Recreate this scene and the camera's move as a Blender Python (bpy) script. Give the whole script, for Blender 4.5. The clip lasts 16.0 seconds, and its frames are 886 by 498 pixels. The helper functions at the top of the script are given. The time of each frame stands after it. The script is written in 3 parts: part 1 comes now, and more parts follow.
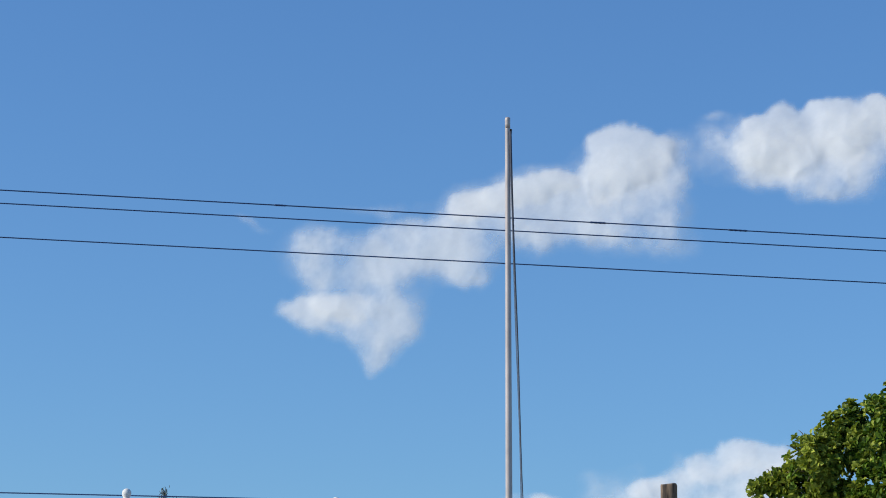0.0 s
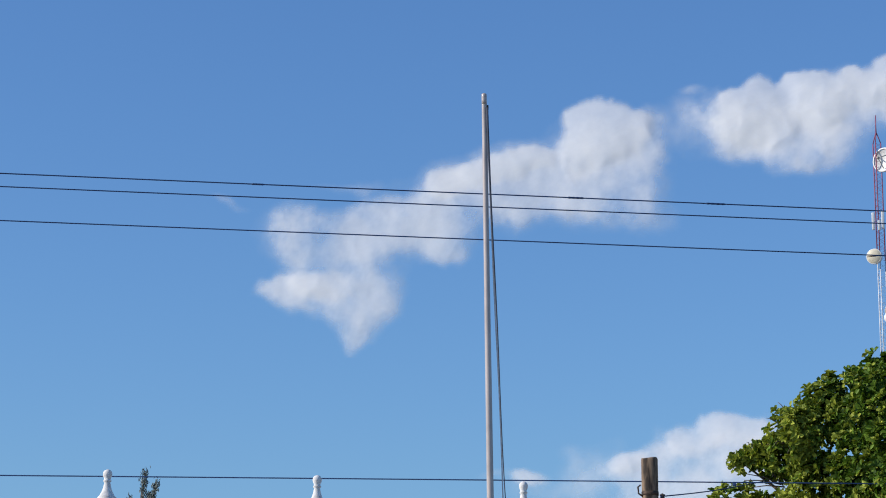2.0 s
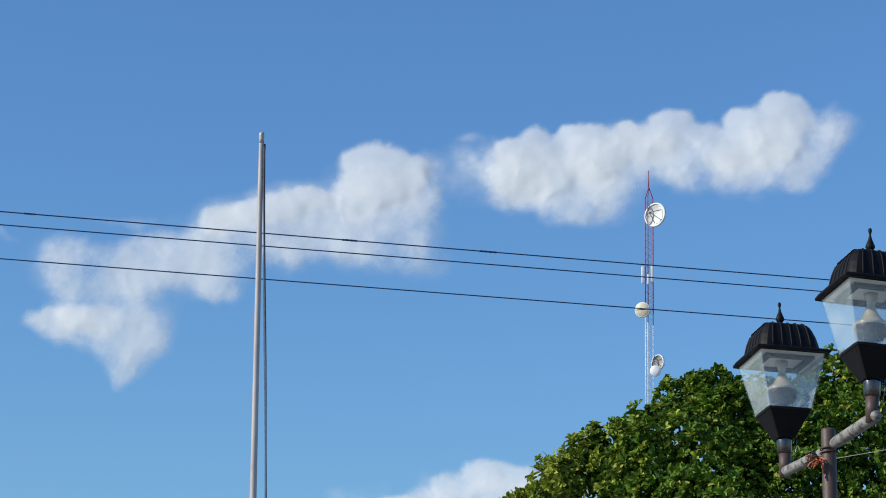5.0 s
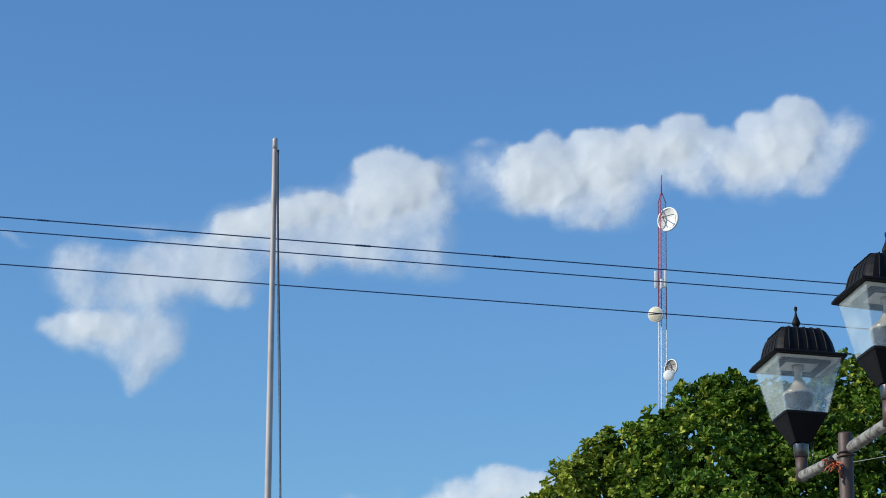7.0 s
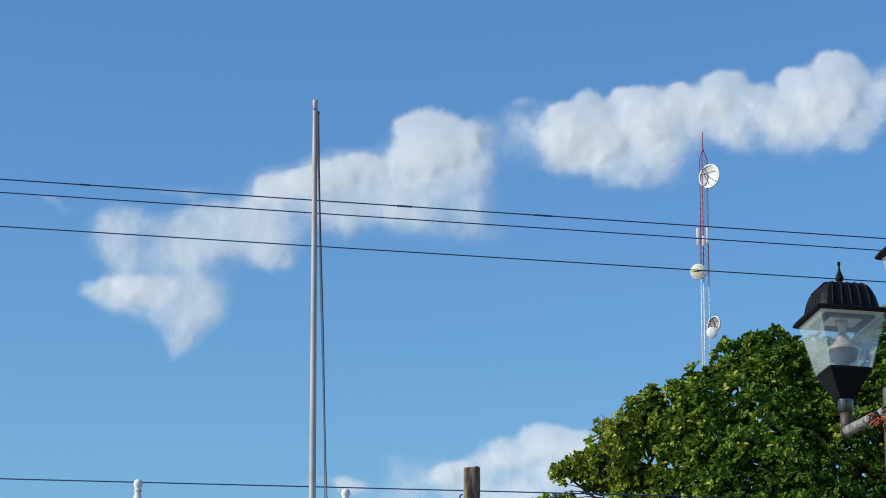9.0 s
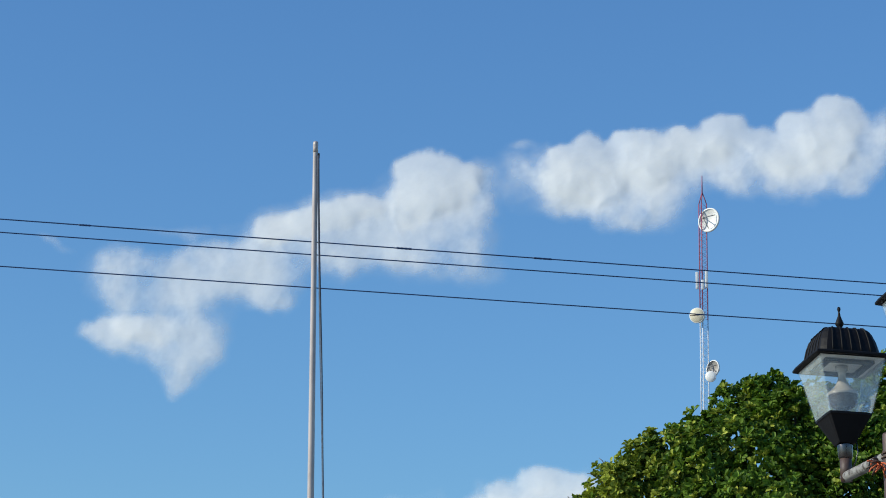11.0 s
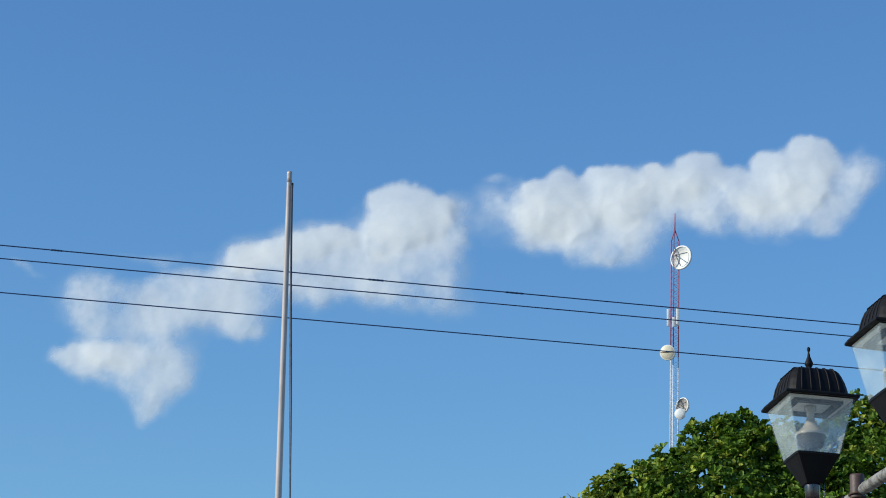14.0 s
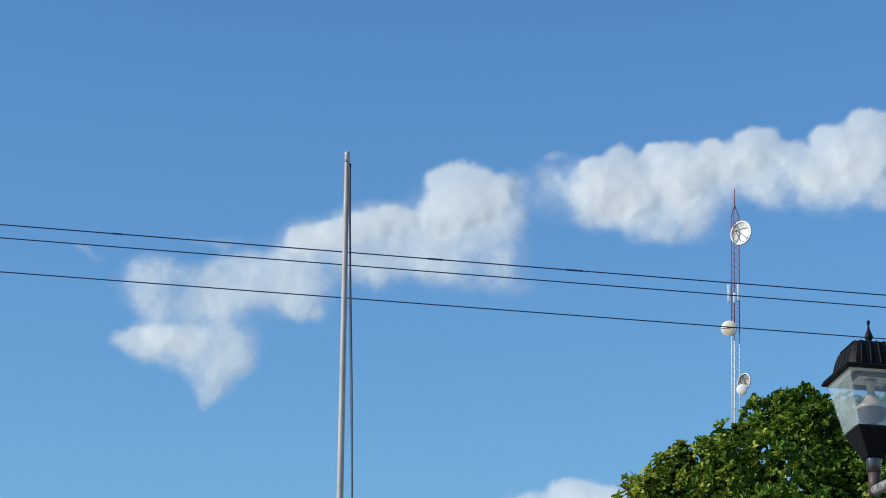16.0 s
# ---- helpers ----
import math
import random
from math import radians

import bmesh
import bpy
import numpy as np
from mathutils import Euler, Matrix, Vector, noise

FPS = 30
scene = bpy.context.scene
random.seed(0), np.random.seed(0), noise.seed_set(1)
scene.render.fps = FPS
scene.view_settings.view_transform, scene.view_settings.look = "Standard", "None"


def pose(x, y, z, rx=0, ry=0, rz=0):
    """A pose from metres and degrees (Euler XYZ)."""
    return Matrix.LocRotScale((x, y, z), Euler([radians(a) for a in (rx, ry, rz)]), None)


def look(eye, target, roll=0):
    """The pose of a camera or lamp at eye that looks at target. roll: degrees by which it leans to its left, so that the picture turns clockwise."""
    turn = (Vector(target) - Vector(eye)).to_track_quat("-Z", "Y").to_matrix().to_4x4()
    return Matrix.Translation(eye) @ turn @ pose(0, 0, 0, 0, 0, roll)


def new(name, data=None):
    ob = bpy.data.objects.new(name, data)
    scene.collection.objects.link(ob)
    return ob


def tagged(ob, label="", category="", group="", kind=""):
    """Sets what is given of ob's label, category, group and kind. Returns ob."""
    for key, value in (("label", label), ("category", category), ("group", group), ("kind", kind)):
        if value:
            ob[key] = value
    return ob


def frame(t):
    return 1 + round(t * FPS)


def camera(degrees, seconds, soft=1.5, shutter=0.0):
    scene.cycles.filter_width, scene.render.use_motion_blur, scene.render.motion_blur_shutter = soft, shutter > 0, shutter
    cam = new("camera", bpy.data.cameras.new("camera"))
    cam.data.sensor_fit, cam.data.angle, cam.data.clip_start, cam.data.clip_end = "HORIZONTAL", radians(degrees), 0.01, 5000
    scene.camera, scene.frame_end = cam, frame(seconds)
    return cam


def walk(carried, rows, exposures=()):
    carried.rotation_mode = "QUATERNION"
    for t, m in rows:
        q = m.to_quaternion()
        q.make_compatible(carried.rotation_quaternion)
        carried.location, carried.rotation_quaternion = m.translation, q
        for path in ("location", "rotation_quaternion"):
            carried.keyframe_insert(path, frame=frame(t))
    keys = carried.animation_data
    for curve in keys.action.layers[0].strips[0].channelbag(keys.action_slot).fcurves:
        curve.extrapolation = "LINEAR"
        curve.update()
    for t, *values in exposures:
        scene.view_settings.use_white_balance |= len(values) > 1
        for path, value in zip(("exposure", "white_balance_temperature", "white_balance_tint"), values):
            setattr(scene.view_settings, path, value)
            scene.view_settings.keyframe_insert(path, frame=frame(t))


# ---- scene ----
cam = camera(20.66, 16.0, soft=1.0)
walk(cam, [
    (0, pose(0.000, 0.000, 1.600, 104.529, -0.827, 5.850)),
    (0.1, pose(0.000, 0.000, 1.600, 104.484, -0.587, 5.726)),
    (0.2, pose(0.000, 0.000, 1.600, 104.525, -0.348, 5.871)),
    (0.3, pose(0.000, 0.000, 1.600, 104.691, -0.472, 5.980)),
    (0.5, pose(0.000, 0.000, 1.600, 104.894, -0.721, 5.823)),
    (0.7, pose(0.000, 0.000, 1.600, 104.674, -0.626, 6.055)),
    (0.8, pose(0.000, 0.000, 1.600, 104.516, -0.579, 6.007)),
    (1, pose(0.000, 0.000, 1.600, 104.468, -0.484, 5.873)),
    (1.2, pose(0.000, 0.000, 1.600, 104.457, -0.472, 5.949)),
    (1.3, pose(0.000, 0.000, 1.600, 104.501, -0.465, 5.858)),
    (1.5, pose(0.000, 0.000, 1.600, 104.329, -0.453, 5.769)),
    (1.7, pose(0.000, 0.000, 1.600, 104.047, -0.283, 5.652)),
    (1.8, pose(0.000, 0.000, 1.600, 104.094, -0.197, 5.694)),
    (2, pose(0.000, 0.000, 1.600, 103.986, -0.027, 5.523)),
    (2.2, pose(0.000, 0.000, 1.600, 103.775, 0.188, 5.677)),
    (2.3, pose(0.000, 0.000, 1.600, 103.835, 0.295, 5.877)),
    (2.5, pose(0.000, 0.000, 1.600, 103.796, 0.222, 5.851)),
    (2.7, pose(0.000, 0.000, 1.600, 103.882, 0.127, 6.045)),
    (2.8, pose(0.000, 0.000, 1.600, 103.850, 0.080, 5.984)),
    (3, pose(0.000, 0.000, 1.600, 103.995, -0.015, 5.756)),
    (3.2, pose(0.000, 0.000, 1.600, 104.420, -0.204, 5.327)),
    (3.3, pose(0.000, 0.000, 1.600, 104.942, -0.056, 4.578)),
    (3.4, pose(0.000, 0.000, 1.600, 104.806, -0.310, 4.104)),
    (3.5, pose(0.000, 0.000, 1.600, 104.898, -0.565, 3.600)),
    (3.6, pose(0.000, 0.000, 1.600, 104.614, -0.563, 3.061)),
    (3.7, pose(0.000, 0.000, 1.600, 104.443, -0.561, 2.654)),
    (3.8, pose(0.000, 0.000, 1.600, 104.294, -0.468, 2.610)),
    (3.9, pose(0.000, 0.000, 1.600, 104.460, -0.374, 2.580)),
    (4, pose(0.000, 0.000, 1.600, 104.823, -0.281, 2.298)),
    (4.2, pose(0.005, 0.000, 1.601, 105.079, -0.379, 1.559)),
    (4.3, pose(0.007, 0.000, 1.601, 105.236, -0.429, 1.269)),
    (4.5, pose(0.012, -0.000, 1.602, 105.271, -0.527, 0.698)),
    (4.7, pose(0.012, 0.000, 1.599, 105.002, -0.821, -0.220)),
    (6.8, pose(-0.003, -0.000, 1.600, 105.178, -0.900, 0.233)),
    (7, pose(-0.001, 0.000, 1.599, 105.129, -0.727, 0.143)),
    (7.2, pose(-0.001, 0.000, 1.599, 105.106, -0.655, 0.474)),
    (7.3, pose(-0.001, 0.000, 1.599, 105.021, -0.619, 0.584)),
    (7.5, pose(-0.001, 0.000, 1.599, 104.842, -0.547, 0.663)),
    (7.7, pose(-0.000, 0.000, 1.598, 104.840, -0.508, 0.650)),
    (7.8, pose(0.000, 0.001, 1.598, 104.707, -0.489, 0.601)),
    (8, pose(0.001, 0.001, 1.597, 104.438, -0.450, 0.596)),
    (8.2, pose(0.001, 0.001, 1.597, 104.232, -0.462, 0.781)),
    (8.3, pose(0.000, 0.001, 1.596, 104.086, -0.469, 0.765)),
    (8.5, pose(-0.000, 0.001, 1.596, 104.025, -0.481, 1.196)),
    (8.7, pose(-0.001, 0.001, 1.596, 104.007, -0.413, 1.089)),
    (8.8, pose(-0.001, 0.001, 1.597, 104.003, -0.379, 1.184)),
    (9, pose(-0.002, 0.001, 1.597, 104.175, -0.311, 1.265)),
    (9.1, pose(-0.003, 0.001, 1.597, 104.246, -0.299, 1.234)),
    (9.2, pose(-0.003, 0.001, 1.597, 104.295, -0.288, 1.082)),
    (9.3, pose(-0.004, 0.000, 1.598, 104.244, -0.276, 0.859)),
    (9.5, pose(-0.005, 0.000, 1.598, 104.654, -0.253, 0.954)),
    (9.7, pose(-0.003, -0.000, 1.600, 104.773, -0.249, 1.232)),
    (11.8, pose(-0.008, -0.000, 1.600, 105.355, -0.799, 1.112)),
    (12, pose(-0.007, -0.001, 1.601, 105.266, -0.720, 1.319)),
    (12.2, pose(-0.007, -0.001, 1.602, 105.208, -0.678, 1.455)),
    (12.3, pose(-0.006, -0.001, 1.602, 105.209, -0.657, 1.336)),
    (12.5, pose(-0.006, -0.001, 1.603, 105.462, -0.615, 1.493)),
    (12.6, pose(-0.003, -0.001, 1.602, 105.489, -0.649, 1.301)),
    (12.7, pose(0.000, 0.000, 1.600, 105.515, -0.684, 1.044)),
    (12.8, pose(0.000, 0.000, 1.600, 105.507, -0.761, 0.667)),
    (12.9, pose(0.001, 0.000, 1.601, 105.495, -0.837, 0.334)),
    (13, pose(0.001, -0.000, 1.601, 105.477, -0.914, -0.014)),
    (13.2, pose(0.001, 0.000, 1.601, 105.443, -1.007, -0.436)),
    (13.3, pose(0.000, 0.000, 1.600, 105.511, -1.053, -0.396)),
    (13.4, pose(0.000, 0.000, 1.600, 105.514, -1.100, -0.115)),
    (13.5, pose(0.000, 0.000, 1.600, 105.551, -1.146, 0.087)),
    (13.7, pose(-0.002, 0.000, 1.600, 105.529, -1.307, 0.419)),
    (13.8, pose(-0.002, 0.000, 1.601, 105.520, -1.387, 0.420)),
    (14, pose(-0.004, -0.000, 1.601, 105.956, -1.548, 0.229)),
    (14.2, pose(-0.002, -0.000, 1.602, 105.847, -1.444, 0.035)),
    (14.3, pose(-0.002, -0.001, 1.603, 105.820, -1.392, 0.560)),
    (14.5, pose(-0.000, -0.001, 1.604, 105.825, -1.288, 0.909)),
    (14.7, pose(0.001, -0.001, 1.603, 105.876, -1.214, 1.255)),
    (14.8, pose(0.001, -0.000, 1.603, 105.934, -1.178, 1.534)),
    (15, pose(0.002, -0.000, 1.602, 105.968, -1.104, 1.903)),
    (15.2, pose(0.004, -0.000, 1.602, 105.888, -1.133, 1.639)),
    (15.3, pose(0.005, -0.001, 1.603, 105.802, -1.147, 1.819)),
    (15.5, pose(0.007, -0.001, 1.603, 105.641, -1.176, 1.633)),
    (15.7, pose(0.007, -0.000, 1.601, 105.469, -1.186, 1.852)),
    (15.8, pose(0.006, 0.000, 1.600, 105.503, -1.190, 1.725)),
    (16, pose(0.006, 0.001, 1.598, 105.422, -1.200, 1.783)),
], exposures=[(0.0, 0.0, 6500, 6), (0.7, -0.01, 6500, 6), (2.0, -0.06, 6500, 10), (3.3, -0.05, 6500, 10), (4.5, 0.0, 6500, 6), (7.0, 0.01, 6500, 3), (12.0, 0.01, 6500, 1), (16.0, 0.01, 6500, 1)])

# ---------- sky and sun ----------
SUN = Vector((-0.84, -0.24, 0.48)).normalized()
world = bpy.data.worlds.new("sky")
scene.world = world
world.use_nodes = True
wn, wl = world.node_tree.nodes, world.node_tree.links
wn.clear()
sky = wn.new("ShaderNodeTexSky")
sky.sky_type = "NISHITA"
sky.sun_disc = False
sky.sun_elevation = math.asin(SUN.z)
sky.sun_rotation = math.atan2(SUN.x, SUN.y)
sky.altitude, sky.air_density, sky.dust_density, sky.ozone_density = 300, 1.45, 0.05, 2.0
tint = wn.new("ShaderNodeMix")
tint.data_type, tint.blend_type = "RGBA", "MULTIPLY"
tint.inputs[0].default_value = 1.0
tint.inputs[7].default_value = (0.63, 0.97, 1.53, 1)
bg = wn.new("ShaderNodeBackground")
bg.inputs[1].default_value = 0.0912
wo = wn.new("ShaderNodeOutputWorld")
wl.new(sky.outputs[0], tint.inputs[6])
wl.new(tint.outputs[2], bg.inputs[0])
wl.new(bg.outputs[0], wo.inputs[0])

sun = new("sun", bpy.data.lights.new("sun", "SUN"))
sun.data.energy, sun.data.angle, sun.data.color = 4.3, radians(0.53), (1.0, 0.93, 0.83)
sun.matrix_world = look(SUN * 100, (0, 0, 0))


# ---------- materials ----------
def shader(name, base, rough=0.6, metal=0.0, vary=0.25, scale=6.0, fine=60.0, bump=0.15, dark=None, spec=0.5, cut=(0.32, 0.62), along=1.0):
    """A surface with two scales of variation: stains and grain, with a fine relief."""
    m = bpy.data.materials.new(name)
    m.use_nodes = True
    n, l = m.node_tree.nodes, m.node_tree.links
    b = n["Principled BSDF"]
    co = n.new("ShaderNodeTexCoord")
    big, small = n.new("ShaderNodeTexNoise"), n.new("ShaderNodeTexNoise")
    big.inputs["Scale"].default_value, big.inputs["Detail"].default_value = scale, 5
    small.inputs["Scale"].default_value, small.inputs["Detail"].default_value = fine, 4
    mix = n.new("ShaderNodeMix")
    mix.data_type = "RGBA"
    dark = dark or tuple(c * (1 - 2 * vary) if vary < 0.5 else c * 0.1 for c in base)
    mix.inputs[6].default_value, mix.inputs[7].default_value = (*dark, 1), (*base, 1)
    ramp = n.new("ShaderNodeMapRange")
    ramp.inputs[1].default_value, ramp.inputs[2].default_value = cut
    add = n.new("ShaderNodeMath")
    add.operation = "MULTIPLY_ADD"
    add.inputs[1].default_value = 0.35
    run = n.new("ShaderNodeMapping")
    run.inputs["Scale"].default_value = (1, 1, along)
    l.new(co.outputs["Object"], run.inputs["Vector"])
    l.new(run.outputs[0], big.inputs["Vector"])
    l.new(run.outputs[0], small.inputs["Vector"])
    l.new(small.outputs[0], add.inputs[0])
    sub = n.new("ShaderNodeMath")
    sub.operation = "SUBTRACT"
    sub.inputs[1].default_value = 0.17
    l.new(big.outputs[0], sub.inputs[0])
    l.new(sub.outputs[0], add.inputs[2])
    l.new(add.outputs[0], ramp.inputs[0])
    l.new(ramp.outputs[0], mix.inputs[0])
    l.new(mix.outputs[2], b.inputs["Base Color"])
    rr = n.new("ShaderNodeMapRange")
    rr.inputs[3].default_value, rr.inputs[4].default_value = min(1, rough + 0.12), max(0.03, rough - 0.08)
    l.new(small.outputs[0], rr.inputs[0])
    l.new(rr.outputs[0], b.inputs["Roughness"])
    b.inputs["Metallic"].default_value = metal
    b.inputs["Specular IOR Level"].default_value = spec
    if bump:
        bu = n.new("ShaderNodeBump")
        bu.inputs["Strength"].default_value, bu.inputs["Distance"].default_value = bump, 0.004
        l.new(small.outputs[0], bu.inputs["Height"])
        l.new(bu.outputs[0], b.inputs["Normal"])
    return m


def leaf_shader(name, light, deep, glow):
    """Leaves: each its own green, waxy above, letting light through."""
    m = bpy.data.materials.new(name)
    m.use_nodes = True
    n, l = m.node_tree.nodes, m.node_tree.links
    b, out = n["Principled BSDF"], n["Material Output"]
    geo = n.new("ShaderNodeNewGeometry")
    co = n.new("ShaderNodeTexCoord")
    patch = n.new("ShaderNodeTexNoise")
    patch.inputs["Scale"].default_value = 0.9
    l.new(co.outputs["Object"], patch.inputs["Vector"])
    avg = n.new("ShaderNodeMath")
    avg.operation = "MULTIPLY_ADD"
    avg.inputs[1].default_value = 0.55
    l.new(geo.outputs["Random Per Island"], avg.inputs[0])
    half = n.new("ShaderNodeMath")
    half.operation = "MULTIPLY"
    half.inputs[1].default_value = 0.5
    l.new(patch.outputs[0], half.inputs[0])
    l.new(half.outputs[0], avg.inputs[2])
    ramp = n.new("ShaderNodeMix")
    ramp.data_type = "RGBA"
    ramp.inputs[6].default_value, ramp.inputs[7].default_value = (*deep, 1), (*light, 1)
    power = n.new("ShaderNodeMath")
    power.operation = "POWER"
    power.inputs[1].default_value = 1.5
    l.new(avg.outputs[0], power.inputs[0])
    l.new(power.outputs[0], ramp.inputs[0])
    l.new(ramp.outputs[2], b.inputs["Base Color"])
    b.inputs["Roughness"].default_value = 0.5
    b.inputs["Specular IOR Level"].default_value = 0.12
    tr = n.new("ShaderNodeBsdfTranslucent")
    tr.inputs[0].default_value = (*glow, 1)
    mx = n.new("ShaderNodeMixShader")
    mx.inputs[0].default_value = 0.18
    l.new(b.outputs[0], mx.inputs[1])
    l.new(tr.outputs[0], mx.inputs[2])
    l.new(mx.outputs[0], out.inputs[0])
    return m


def glass_shader(name, haze=0.25):
    """Thin dusty pane: mostly clear, with a Fresnel gloss and a film of dust."""
    m = bpy.data.materials.new(name)
    m.use_nodes = True
    n, l = m.node_tree.nodes, m.node_tree.links
    n.remove(n["Principled BSDF"])
    out = n["Material Output"]
    clear, dust, gloss = n.new("ShaderNodeBsdfTransparent"), n.new("ShaderNodeBsdfDiffuse"), n.new("ShaderNodeBsdfGlossy")
    clear.inputs[0].default_value = (0.985, 0.99, 0.985, 1)
    gloss.inputs["Roughness"].default_value = 0.06
    co, no = n.new("ShaderNodeTexCoord"), n.new("ShaderNodeTexNoise")
    no.inputs["Scale"].default_value, no.inputs["Detail"].default_value = 9, 6
    mr = n.new("ShaderNodeMapRange")
    mr.inputs[1].default_value, mr.inputs[2].default_value = 0.3, 0.75
    mr.inputs[3].default_value, mr.inputs[4].default_value = haze * 0.5, haze * 1.5
    l.new(co.outputs["Object"], no.inputs["Vector"])
    l.new(no.outputs[0], mr.inputs[0])
    m1, m2 = n.new("ShaderNodeMixShader"), n.new("ShaderNodeMixShader")
    l.new(mr.outputs[0], m1.inputs[0])
    l.new(clear.outputs[0], m1.inputs[1])
    thru, film = n.new("ShaderNodeBsdfTranslucent"), n.new("ShaderNodeAddShader")
    thru.inputs[0].default_value = (0.60, 0.63, 0.63, 1)
    dust.inputs[0].default_value = (0.66, 0.69, 0.69, 1)
    l.new(dust.outputs[0], film.inputs[0])
    l.new(thru.outputs[0], film.inputs[1])
    l.new(film.outputs[0], m1.inputs[2])
    lw, pw, gl = n.new("ShaderNodeLayerWeight"), n.new("ShaderNodeMath"), n.new("ShaderNodeMath")
    pw.operation, gl.operation = "POWER", "MULTIPLY_ADD"
    pw.inputs[1].default_value, gl.inputs[1].default_value, gl.inputs[2].default_value = 4.0, 0.5, 0.02
    l.new(lw.outputs["Facing"], pw.inputs[0])
    l.new(pw.outputs[0], gl.inputs[0])
    l.new(gl.outputs[0], m2.inputs[0])
    l.new(m1.outputs[0], m2.inputs[1])
    l.new(gloss.outputs[0], m2.inputs[2])
    l.new(m2.outputs[0], out.inputs[0])
    return m


def cloud_shader():
    """White vapour, thinning out where its density falls off."""
    m = bpy.data.materials.new("vapour")
    m.use_nodes = True
    n, l = m.node_tree.nodes, m.node_tree.links
    n.remove(n["Principled BSDF"])
    out = n["Material Output"]
    at = n.new("ShaderNodeAttribute")
    at.attribute_name = "cover"
    co, no = n.new("ShaderNodeTexCoord"), n.new("ShaderNodeTexNoise")
    no.inputs["Scale"].default_value, no.inputs["Detail"].default_value, no.inputs["Roughness"].default_value = 0.045, 7, 0.6
    l.new(co.outputs["Object"], no.inputs["Vector"])
    sp = n.new("ShaderNodeMath")
    sp.operation = "MULTIPLY_ADD"
    sp.inputs[1].default_value, sp.inputs[2].default_value = 0.24, -0.12
    l.new(no.outputs[0], sp.inputs[0])
    # the breaking-up works at the rims, not in the core or far outside
    ad = n.new("ShaderNodeMath")
    ad.operation = "MULTIPLY_ADD"
    l.new(sp.outputs[0], ad.inputs[0])
    l.new(at.outputs["Fac"], ad.inputs[1])
    l.new(at.outputs["Fac"], ad.inputs[2])
    ad.use_clamp = True
    di, tl, tr = n.new("ShaderNodeBsdfDiffuse"), n.new("ShaderNodeBsdfTranslucent"), n.new("ShaderNodeBsdfTransparent")
    di.inputs[0].default_value = (0.74, 0.74, 0.74, 1)
    tl.inputs[0].default_value = (0.8, 0.8, 0.8, 1)
    mx, mt = n.new("ShaderNodeMixShader"), n.new("ShaderNodeMixShader")
    mt.inputs[0].default_value = 0.2
    l.new(di.outputs[0], mt.inputs[1])
    l.new(tl.outputs[0], mt.inputs[2])
    l.new(ad.outputs[0], mx.inputs[0])
    l.new(tr.outputs[0], mx.inputs[1])
    l.new(mt.outputs[0], mx.inputs[2])
    l.new(mx.outputs[0], out.inputs[0])
    return m


M_STEEL = shader("dull_steel", (0.56, 0.47, 0.42), 0.28, 0.0, 0.12, 3, 80, 0.05, spec=0.7)
M_ROPE_PALE = shader("pale_rope", (0.80, 0.79, 0.76), 0.9, 0, 0.15, 20, 200, 0.2)
M_ROPE_DARK = shader("dark_rope", (0.07, 0.08, 0.11), 0.9, 0, 0.15, 20, 200, 0.2)
# black cable, its base tinted blue for the sky bleeding over it
M_CABLE = shader("black_cable", (0.024, 0.064, 0.165), 0.6, 0, 0.15, 3, 40, 0.1)
M_WHITE = shader("white_limewash", (0.80, 0.77, 0.73), 0.8, 0, 0.16, 9, 60, 0.6)
M_TIMBER = shader("weathered_timber", (0.27, 0.18, 0.11), 0.85, 0, 0.55, 13, 60, 0.8, dark=(0.035, 0.024, 0.016), cut=(0.36, 0.62), along=0.14)
M_IRON = shader("rusty_iron", (0.10, 0.06, 0.04), 0.7, 0.3, 0.3, 20, 90, 0.3)
M_BLACK = shader("black_paint", (0.009, 0.008, 0.009), 0.55, 0, 0.2, 12, 120, 0.12, spec=0.18)
M_BROWN = shader("brown_painted_pipe", (0.085, 0.050, 0.040), 0.55, 0, 0.22, 14, 110, 0.2)
M_PIPE = shader("flaking_galvanised_pipe", (0.31, 0.295, 0.265), 0.65, 0.1, 0.4, 34, 120, 0.6, dark=(0.085, 0.065, 0.055), cut=(0.34, 0.56))
M_CHROME = shader("worn_aluminium", (0.15, 0.13, 0.125), 0.24, 1.0, 0.12, 18, 90, 0.08)
M_ENAMEL = shader("white_enamel", (0.80, 0.76, 0.68), 0.45, 0, 0.12, 14, 90, 0.05)
M_LAMPBODY = shader("yellowed_lamp_body", (0.42, 0.38, 0.32), 0.2, 0.0, 0.15, 20, 90, 0.03, spec=0.8)
M_WIRE = shader("grey_wire", (0.28, 0.29, 0.28), 0.6, 0.2, 0.15, 3, 40, 0.1)
M_BOWL = shader("tarnished_reflector", (0.050, 0.040, 0.032), 0.25, 0.1, 0.12, 18, 90, 0.06)
M_ORANGE = shader("orange_cord", (0.62, 0.13, 0.04), 0.7, 0, 0.2, 40, 160, 0.2)
M_GLASS = glass_shader("dusty_glass", 0.11)
M_BULB = glass_shader("bulb_glass", 0.02)
M_RED = shader("red_mast_paint", (0.36, 0.075, 0.13), 0.55, 0, 0.2, 3, 30, 0.1)
M_MASTWHITE = shader("white_mast_paint", (0.72, 0.74, 0.78), 0.55, 0, 0.12, 3, 30, 0.1)
M_DISH = shader("white_dish_paint", (0.80, 0.79, 0.76), 0.5, 0, 0.06, 2, 20, 0.05)
M_DISHGREY = shader("grey_dish_mesh", (0.40, 0.37, 0.34), 0.6, 0, 0.15, 2, 20, 0.05)
